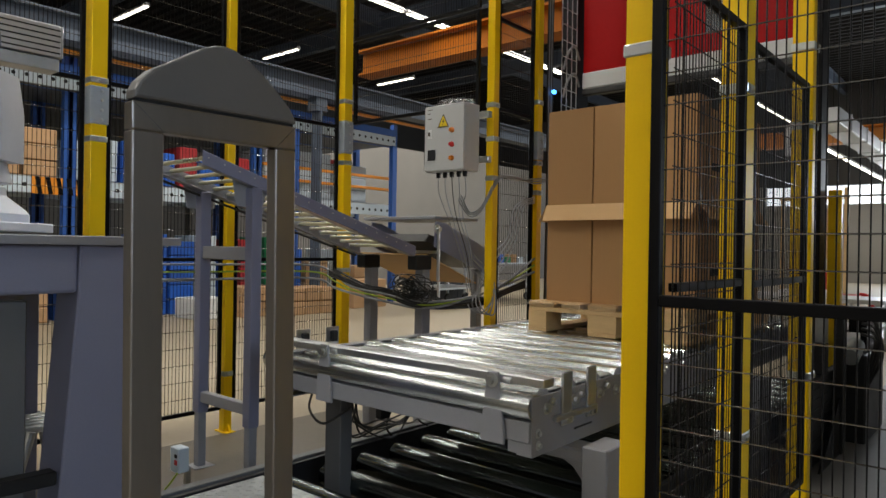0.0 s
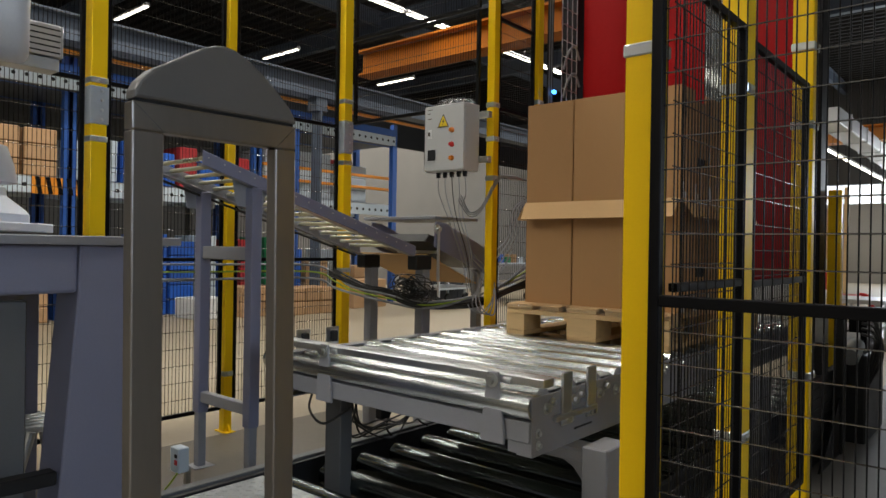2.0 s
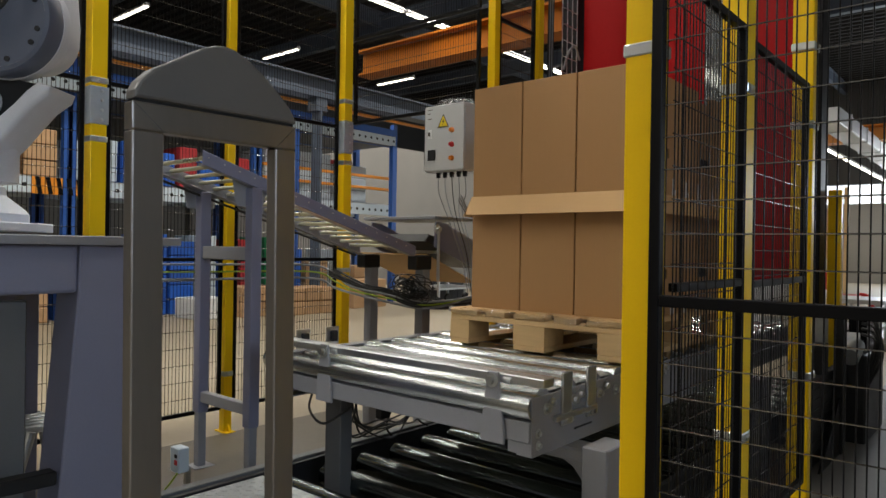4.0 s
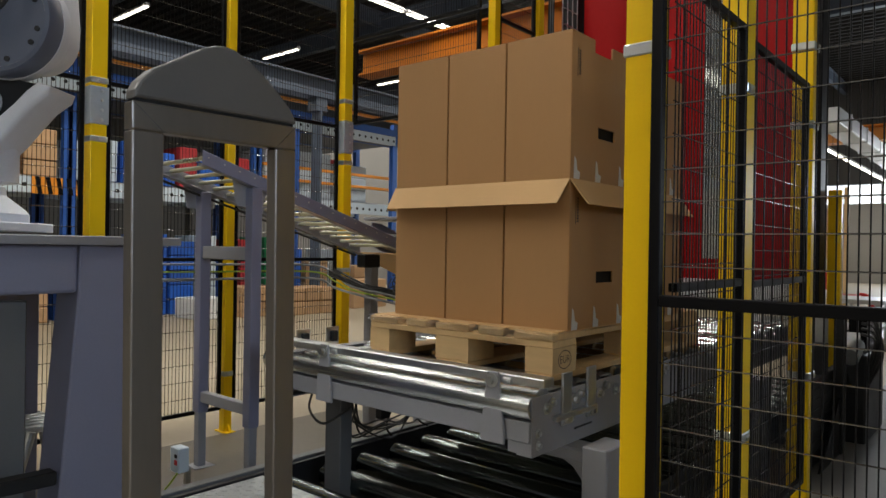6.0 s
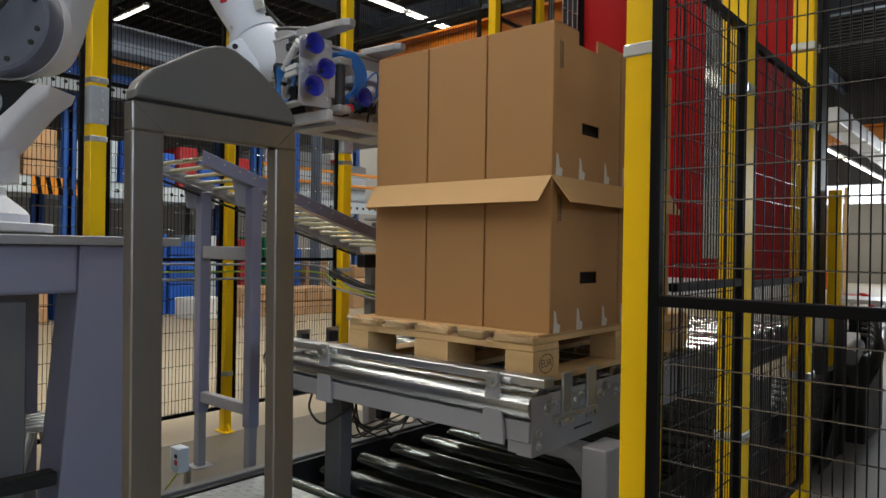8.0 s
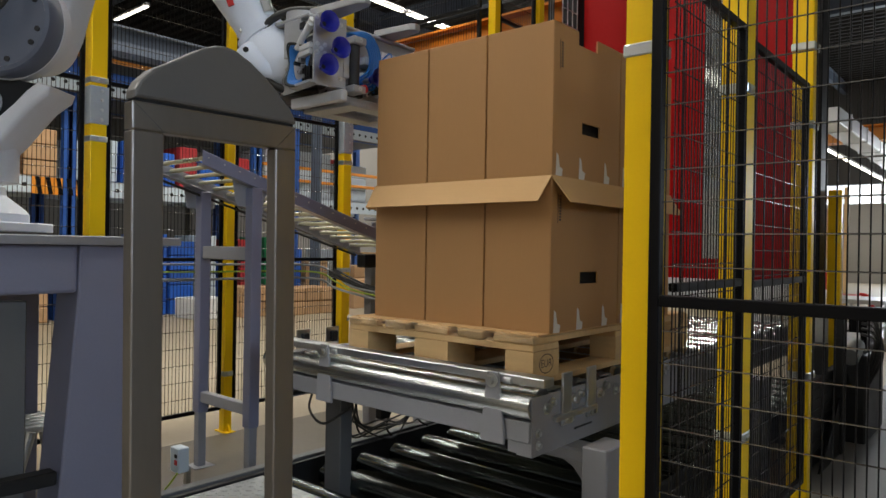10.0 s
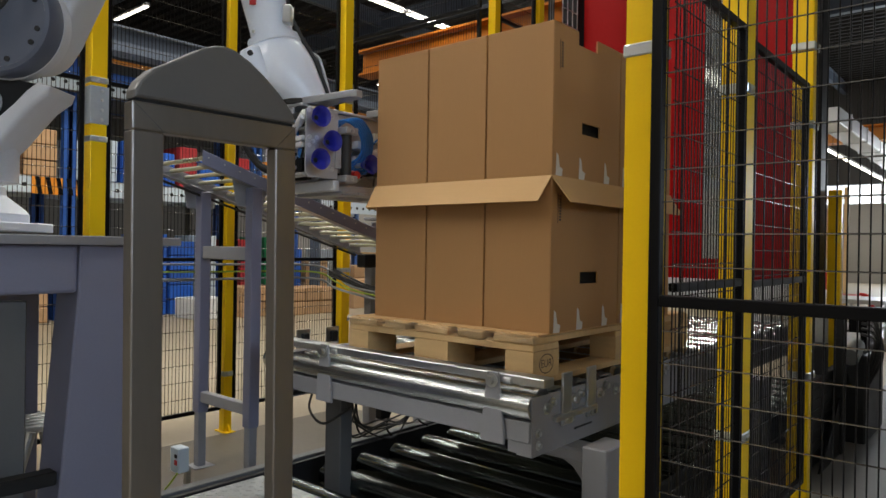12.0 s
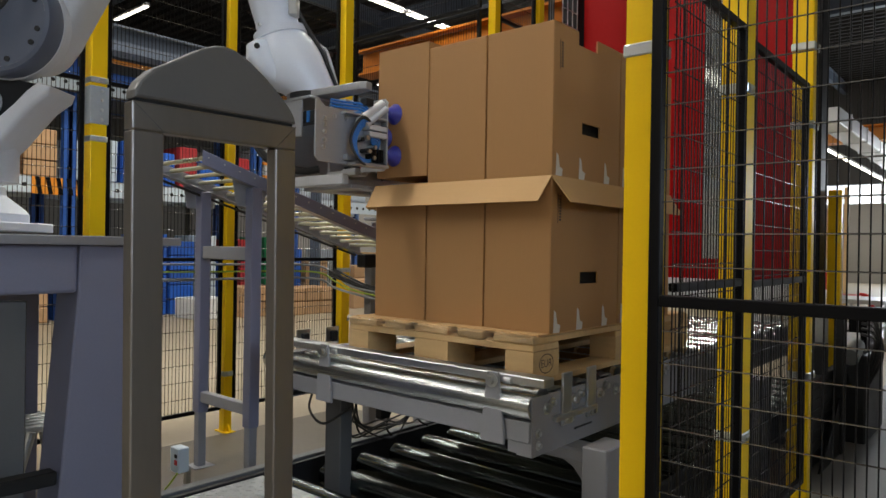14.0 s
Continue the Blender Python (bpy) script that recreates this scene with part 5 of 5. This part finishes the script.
for k, (x, y, z, a, b, c, m) in enumerate(((0.12, 0.16, -0.20, 0.06, 0.07, 0.03, "robot_grey"), (0.12, 0.17, -0.25, 0.055, 0.06, 0.026, "grip_plate"), (0.12, 0.25, -0.30, 0.06, 0.05, 0.04, "dark"),
                                           (0.12, 0.28, -0.16, 0.03, 0.16, 0.04, "white"), (0.12, 0.34, -0.24, 0.05, 0.05, 0.03, "grip_plate"), (0.12, 0.10, -0.33, 0.04, 0.07, 0.03, "dark"), (0.12, 0.42, -0.30, 0.06, 0.05, 0.06, "robot_grey"))):
    part("valve_block", B(x, x + a, y, y + b, z, z + c, bevel=0.002), m, grip)
part("air_cylinder", C((0.15, 0.10, -0.27), (0.15, 0.30, -0.20), 0.018, seg=14), "white", grip, "white air cylinder", smooth=True)
part("stop_button", C((0.19, 0.125, -0.31), (0.22, 0.125, -0.31), 0.016, seg=14), "red_plain", grip, "red push button", smooth=True)
for k in range(6):
    d = 0.011 * k
    part("air_hose", pipe(bmesh.new(), [(0.17, 0.02 + d * 0.6, -0.135), (0.19, 0.06 + d, -0.108 + d * 0.3), (0.20, 0.12 + d, -0.115 + d * 0.3), (0.20, 0.165 + d, -0.17), (0.19, 0.16 + d * 0.7, -0.235 - d), (0.15, 0.11 + d, -0.28)], 0.0052), "hose", grip, "blue air hose", smooth=True)
for k in range(9):
    p = Vector((0.16, 0.16 + 0.035 * k, rg.uniform(-0.32, -0.20)))
    q = p + Vector((rg.uniform(0.0, 0.03), rg.uniform(0.04, 0.09), rg.uniform(0.02, 0.08)))
    part("air_hose", pipe(bmesh.new(), [p, (p + q) / 2 + Vector((0.03, 0, rg.uniform(0.01, 0.05))), q, q + Vector((-0.03, 0.02, -0.06))], 0.0036), ("hose", "cable_black", "hose", "cable_grey")[k % 4], grip, smooth=True)
    part("elbow_fitting", C(p, p + Vector((-0.03, 0, 0)), 0.008, seg=10), "zinc", grip, smooth=True)


def cup_mesh():
    """A deep bell with a flared lip and a narrow throat."""
    return lathe(bmesh.new(), [(0.011, 0.0), (0.014, 0.008), (0.013, 0.014), (0.019, 0.020), (0.023, 0.034), (0.031, 0.045), (0.0375, 0.052), (0.038, 0.054), (0.035, 0.0525), (0.026, 0.042), (0.018, 0.030), (0.014, 0.018), (0.006, 0.010)], None, 28)


def cup_at(parent, m):
    c = part("suction_cup", cup_mesh(), "cup", parent, "blue bell-shaped suction cup", smooth=True, at=m)
    # near-black disc paints the shade deep in the bell
    part("throat", C((0, 0, 0.0105), (0, 0, 0.0125), 0.011, seg=16), "hole", c)
    return c


# fixed cups for the side of the box
for y, z in ((0.16, -0.268), (0.38, -0.268), (0.47, -0.20), (0.47, -0.31)):
    cup_at(grip, pose(0.21, y, z, 0, 90, 0))
    part("cup_stem", C((0.116, y, z), (0.212, y, z), 0.010, seg=12), "zinc", grip, smooth=True)
# swivelling cup plate on the pivot column, with cups for the front of the box
swivel = part("swivel_plate", prism(bmesh.new(), [(-0.170, -0.325), (-0.156, -0.340), (-0.035, -0.340), (-0.035, -0.085), (-0.156, -0.085), (-0.170, -0.100)], -0.004, 0.003, "x", 0.002, 1), "grip_plate", grip, "swivelling aluminium cup plate")
part("pivot_arm", B(-0.02, 0.006, -0.05, -0.0215, -0.30, -0.20, bevel=0.003), "grip_plate", swivel)
for y, z in ((-0.140, -0.128), (-0.092, -0.210), (-0.140, -0.279)):
    cup_at(swivel, pose(0.010, y, z, 0, 90, 0))
    part("cup_stem", C((0.003, y, z), (0.014, y, z), 0.010, seg=12), "zinc", swivel, smooth=True)
for y, z in ((-0.155, -0.195), (-0.14, -0.21), (-0.155, -0.225), (-0.125, -0.195), (-0.125, -0.225), (-0.06, -0.305), (-0.158, -0.10), (-0.06, -0.11)):
    part("plate_screw", bolt(bmesh.new(), (0.003, y, z), (1, 0, 0), 0.005, 0.004), "zinc", swivel)
# carrier plate square to the cup plate, with hoses and cylinders on its outer face
CY = -0.135
part("carrier_plate", prism(bmesh.new(), [(-0.30, -0.318), (-0.285, -0.333), (-0.004, -0.333), (-0.004, -0.11), (-0.06, -0.11), (-0.06, -0.155), (-0.10, -0.155), (-0.26, -0.150), (-0.285, -0.130), (-0.30, -0.135)], CY - 0.006, CY, "y", 0.002, 1), "grip_plate", swivel)
CO = CY - 0.006
part("carrier_flange", B(-0.19, -0.004, CO - 0.028, CO, -0.166, -0.159), "grip_plate", swivel)
part("carrier_flange", B(-0.16, -0.004, CO - 0.04, CO, -0.333, -0.324), "grip_plate", swivel)
part("carrier_flange", B(-0.18, -0.10, CO - 0.02, CO, -0.318, -0.300), "grip_plate", swivel)
for x, z in ((-0.262, -0.19), (-0.262, -0.21), (-0.262, -0.235), (-0.262, -0.26), (-0.265, -0.285), (-0.22, -0.178), (-0.17, -0.178), (-0.04, -0.30), (-0.025, -0.28)):
    part("plate_screw", bolt(bmesh.new(), (x, CO, z), (0, -1, 0), 0.005, 0.004), "zinc", swivel)
part("air_cylinder", C((-0.13, CO - 0.02, -0.185), (-0.02, CO - 0.02, -0.105), 0.014, seg=16), "white", swivel, "white air cylinder", smooth=True)
part("air_cylinder", C((-0.11, CO - 0.034, -0.195), (-0.015, CO - 0.034, -0.125), 0.011, seg=16), "robot_grey", swivel, "silver air cylinder", smooth=True)
for z in (-0.19, -0.213):
    part("valve_block", B(-0.095, -0.012, CO - 0.038, CO, z - 0.018, z, bevel=0.002), "robot_grey", swivel)
part("cylinder_foot", B(-0.105, -0.07, CO - 0.03, CO, -0.125, -0.10, bevel=0.002), "dark", swivel)
for k in range(9):
    a, q = 0.9 * k, 0.004 * k
    px_, pz_ = -0.095 + 0.03 * math.cos(a * 1.7), -0.268 + 0.034 * math.sin(a * 1.3)
    part("elbow_fitting", C((px_, CO, pz_), (px_, CO - 0.03 - q * 0.3, pz_), 0.0075, seg=10), "zinc" if k % 3 else "dark", swivel, smooth=True)
for k in range(7):
    q = 0.0045 * k
    part("air_hose", pipe(bmesh.new(), [(-0.065 + q, CO - 0.02, -0.205), (-0.115 - q, CO - 0.027 - q, -0.20 + q), (-0.148 - q, CO - 0.03, -0.245), (-0.135 - q, CO - 0.027 - q, -0.300 - q * 0.6), (-0.085, CO - 0.027, -0.312 - q * 0.4), (-0.05 + q, CO - 0.022, -0.28 + 2 * q), (-0.07, CO - 0.018, -0.245 + q)], 0.0036), "hose" if k < 5 else "cable_black", swivel, "blue air hose" if k < 5 else "black air hose", smooth=True)
for k in range(4):
    part("connector", B(-0.08 + 0.016 * k, -0.068 + 0.016 * k, CO - 0.03, CO, -0.315, -0.27, bevel=0.001), "black", swivel)
for z in (-0.12, -0.13, -0.14):
    part("air_hose", pipe(bmesh.new(), [(-0.22, CO + 0.02, z), (-0.16, CO + 0.012, z), (-0.11, CO - 0.005, z), (-0.085, CO - 0.014, z - 0.014), (-0.075, CO - 0.02, z - 0.05)], 0.0042), "hose", swivel, "blue air hose", smooth=True)

# extruded aluminium guard behind the robot
g = thing("linear_unit", pose(-2.20, -0.62, 1.80, 0, 0, 0), "ribbed aluminium linear unit beyond the robot", "linear unit")
part("profile", B(-0.05, 0.05, -0.95, 0.12, 0.06, 0.20, bevel=0.004), "alu", g)
for z in (0.075, 0.10, 0.125, 0.15, 0.175):
    part("groove", B(0.05, 0.052, -0.95, 0.115, z, z + 0.006), "dark", g)
part("lower_profile", B(-0.05, 0.045, -0.95, 0.115, 0.0, 0.055, bevel=0.004), "zinc_dull", g)
part("end_cap", B(-0.052, 0.052, 0.12, 0.128, 0.06, 0.20, bevel=0.003), "alu", g)
part("bracket", B(-0.13, -0.05, -0.30, -0.22, 0.05, 0.15, bevel=0.004), "black", g)

# ---- machines and walkway beyond the side fence ----
mc = thing("pump_unit", (0.45, 2.95, 0), "dark machine unit with hoses beside the door", "machine")
part("cabinet", B(-0.14, -0.02, -0.25, 0.35, 0.0, 0.5, bevel=0.01), "dark", mc)
part("cabinet_top", B(-0.12, -0.03, -0.20, 0.25, 0.5, 0.72, bevel=0.02), "black", mc)
part("frame_post", B(-0.20, -0.15, -0.62, -0.55, 0, 0.74, bevel=0.004), "zinc_dull", mc)
part("frame_post", B(-0.12, -0.08, -0.55, -0.49, 0, 0.74, bevel=0.004), "dark", mc)
# black wedge in place of the shadow triangle beside the machine
part("guard", prism(bmesh.new(), [(-1.0, 0.0), (-0.55, 0.0), (-0.55, 0.30)], -0.10, -0.09, "x"), "black", mc)
part("motor", C((-0.07, -0.42, 0.50), (-0.07, -0.26, 0.55), 0.045, seg=24), "zinc_dull", mc, smooth=True)
part("white_tag", B(-0.12, -0.05, -0.262, -0.252, 0.55, 0.62), "white", mc)
for k in range(4):
    d = 0.03 * k
    part("hose", pipe(bmesh.new(), [(-0.05, -0.2, 0.70 - d), (0.02, -0.25, 0.68 - d), (0.05 - d * 0.5, -0.22, 0.5), (-0.02, -0.2, 0.32 + d)], 0.009), "cable_black", mc)
# dark cover added where the bay behind the mesh lies in shade
dp_ = thing("dark_side_cover", (0.30, 1.9, 0), "dark louvred cover added behind the mesh to stand in for shade", "machine cover")
part("panel", B(-0.02, 0.02, -0.10, 0.85, 0.02, 0.44, bevel=0.004), "dark", dp_)
part("upright", B(-0.03, 0.03, -0.20, -0.14, 0.0, 0.62, bevel=0.004), "dark", dp_)
part("upright", B(-0.03, 0.03, 0.30, 0.36, 0.44, 0.60, bevel=0.004), "dark", dp_)
for k in range(7):
    part("louvre", B(0.02, 0.026, 0.0, 0.7, 0.08 + 0.05 * k, 0.095 + 0.05 * k), "dark", dp_)
yp = thing("yellow_post", (0.24, 2.85, 0), "yellow machine post with a small sign", "post")
part("tube", B(-0.035, 0.035, -0.03, 0.03, 0, 1.43, bevel=0.004), "yellow", yp)
part("small_sign", B(0.0, 0.03, -0.034, -0.03, 1.12, 1.18), "sign", yp)

# red trolley, workbench and hanging cardboard far down the hall
tr = thing("red_trolley", (-1.05, 9.2, 0), "red hand trolley standing on the hall floor", "trolley")
part("deck", B(-0.45, 0.45, -0.3, 0.3, 0.42, 0.50, bevel=0.02), "red_plain", tr)
part("basket", B(-0.42, 0.10, -0.26, 0.26, 0.50, 0.80, bevel=0.03), "red_plain", tr)
part("handle", pipe(bmesh.new(), [(0.40, 0.0, 0.5), (0.52, 0.0, 0.45), (0.60, 0.0, 0.15)], 0.04), "red_plain", tr)
for x in (-0.35, 0.35):
    for y in (-0.25, 0.25):
        part("wheel", C((x, y - 0.03, 0.08), (x, y + 0.03, 0.08), 0.08, seg=18), "rubber", tr, smooth=True)
        part("strut", C((x, y, 0.1), (x, y, 0.43), 0.02, seg=8), "zinc", tr)
wb = thing("workbench", (-0.9, 7.6, 0), "steel workbench with parts on it", "workbench")
part("top", B(-0.8, 0.8, -0.4, 0.4, 0.50, 0.55, bevel=0.005), "zinc", wb)
for x in (-0.75, 0.75):
    for y in (-0.35, 0.35):
        part("leg", B(x - 0.03, x + 0.03, y - 0.03, y + 0.03, 0, 0.50), "zinc_dull", wb)
part("tray", B(-0.3, 0.3, -0.3, 0.2, 0.55, 0.62, bevel=0.01), "white", wb)
part("lower_shelf", B(-0.75, 0.75, -0.35, 0.35, 0.2, 0.23), "zinc_dull", wb)
bag = bmesh.new()
prism(bag, [(-0.34, 2.05), (-0.10, 1.98), (0.05, 1.82), (0.16, 1.40), (0.20, 1.02), (0.02, 0.98), (-0.10, 1.25), (-0.22, 1.70)], -0.05, 0.05, "y", 0.02, 2)
hg = thing("hanging_sheet", (-1.55, 11.6, 0), "bent brown cardboard sheet hanging from a stand", "cardboard sheet")
part("sheet", bag, "goods_brown", hg)
part("stand_post", B(0.28, 0.34, -0.03, 0.03, 0, 2.2), "pine", hg)
part("stand_post", B(-0.72, -0.66, -0.03, 0.03, 0, 2.0), "pine", hg)
part("stand_post", B(-0.38, -0.33, -0.03, 0.03, 0, 2.0), "pine", hg)
part("stand_bar", B(-0.75, 0.36, -0.02, 0.02, 2.0, 2.06), "pine", hg)
sb = thing("hall_number_sign", (-3.9, 20.0, 4.60), "small white hanging sign with dark bars", "sign")
part("board", B(-0.35, 0.35, -0.36, -0.33, -0.75, 0.15), "white", sb)
part("hook", B(-0.02, 0.02, -0.36, 0.0, 0.0, 0.02), "zinc", sb)
part("bar", B(-0.2, 0.0, -0.365, -0.361, -0.5, -0.1), "ink", sb)


# ---- what moves ----
def motions():
    # load: waits, rolls forward, slows and stops at the front
    way = [(0.0, 1.197), (1.35, 1.197), (1.5, 1.155), (2.0, 1.005), (2.5, 0.935), (3.0, 0.866), (3.2, 0.82), (4.3, 0.49), (5.3, 0.203), (5.5, 0.152), (6.0, 0.108), (6.5, 0.066), (7.0, 0.030), (7.45, 0.0), (14.0, 0.0)]
    for t, loc in [(pal, (0, 0, UZ)), (sheet, (0, 0, UZ + 0.1445)), (pad, (0, 0, ZP))]:
        walk(t, [(s, pose(loc[0], loc[1] + d, loc[2])) for s, d in way])
    for t, loc, key in stack:
        rows = [(s, pose(loc[0], loc[1] + d, loc[2])) for s, d in way]
        if key == (2, 0, 1):
            # the gripper lifts this box a little at the end
            rows = rows[:-1] + [(13.7, rows[-1][1]), (14.0, pose(loc[0] + 0.004, loc[1] - 0.004, loc[2] + 0.025, 0, 0.4, 0))]
        walk(t, rows)
    # door: comes down behind the load
    walk(door, [(s, pose(0, 2.72, z)) for s, z in ((0.0, 2.33), (0.3, 1.96), (0.6, 1.66), (0.8, 1.42), (1.0, 1.22), (1.2, 1.09), (1.4, 0.99), (1.7, 0.885), (14.0, 0.885))])

    # robot: the turret swings round, later the arm reaches down to the load
    home = R0.inverted()
    walk(tur, [(s, pose(0, 0, 0, 0, 0, a)) for s, a in ((0, -175), (1.6, -175), (1.75, -125), (1.9, -78), (2.0, -60), (2.1, -48), (2.2, -39), (2.4, -28), (2.6, -16), (2.9, -2), (3.1, 0), (14.0, 0))])
    lean = [(0, -14, -175), (1.6, -14, -175), (1.75, -14, -125), (1.9, -14, -78), (2.0, -14, -60), (2.1, -13, -48), (2.2, -12, -39), (2.4, -10, -28), (2.6, -8, -16), (2.9, -5, -2), (3.1, -4, 0), (7.3, -4, 0), (7.8, 9, 0), (8.0, 16, 0), (8.4, 25, 0), (9.2, 25, 0), (10.3, 14, 0), (11.0, 15, 0), (11.6, 21, 0), (12.1, 26, 0), (13.4, 28, 0), (14.0, 29, 0)]
    walk(low_arm, [(s, pose(0, 0, 0, 0, 0, a) @ pose(AXU, 0, AXZ, 0, b, 0)) for s, b, a in lean])
    # height of the gripper over its working place, and how far it stays back from the boxes
    lift = [(0, 1.60, -0.10), (7.2, 1.50, -0.10), (7.6, 0.80, -0.03), (7.7, 0.65, -0.03), (7.8, 0.54, -0.04), (7.9, 0.41, -0.06), (8.0, 0.268, -0.085), (8.1, 0.17, -0.11), (8.2, 0.096, -0.125), (8.4, 0.02, -0.10), (8.8, 0.0, -0.02), (9.3, 0.03, -0.005), (9.8, 0.24, -0.005), (10.3, 0.395, -0.008), (10.5, 0.386, -0.008), (11.0, 0.372, -0.008), (11.2, 0.33, -0.010), (11.4, 0.245, -0.016), (11.5, 0.198, -0.020), (11.6, 0.148, -0.025), (11.8, 0.052, -0.037), (12.0, 0.003, -0.043), (12.5, 0.0, 0.0), (13.4, 0.0, 0.0), (13.7, 0.008, 0.003), (14.0, 0.025, 0.006)]
    walk(grip, [(s, pose(G0[0] + x, G0[1], G0[2] + z)) for s, z, x in lift])

    def wrist(z):
        k = max(0.0, min(z, 0.42) - 0.14)
        return pose(0.032 - 0.10 * k, 0.45 * k, -0.03 - 1.25 * k, 0, -min(23, 62 * z), 0)
    walk(fore, [(s, home @ pose(G0[0] + x, G0[1], G0[2] + z, 0, 0, RYAW) @ wrist(z)) for s, z, x in lift])
    walk(swivel, [(s, pose(PVX, PVY, 0, 0, 0, a)) for s, a in ((0, -10), (13.1, -10), (13.25, 2), (13.4, 26), (13.5, 46), (13.6, 64), (13.8, 82), (14.0, 90))])


motions()
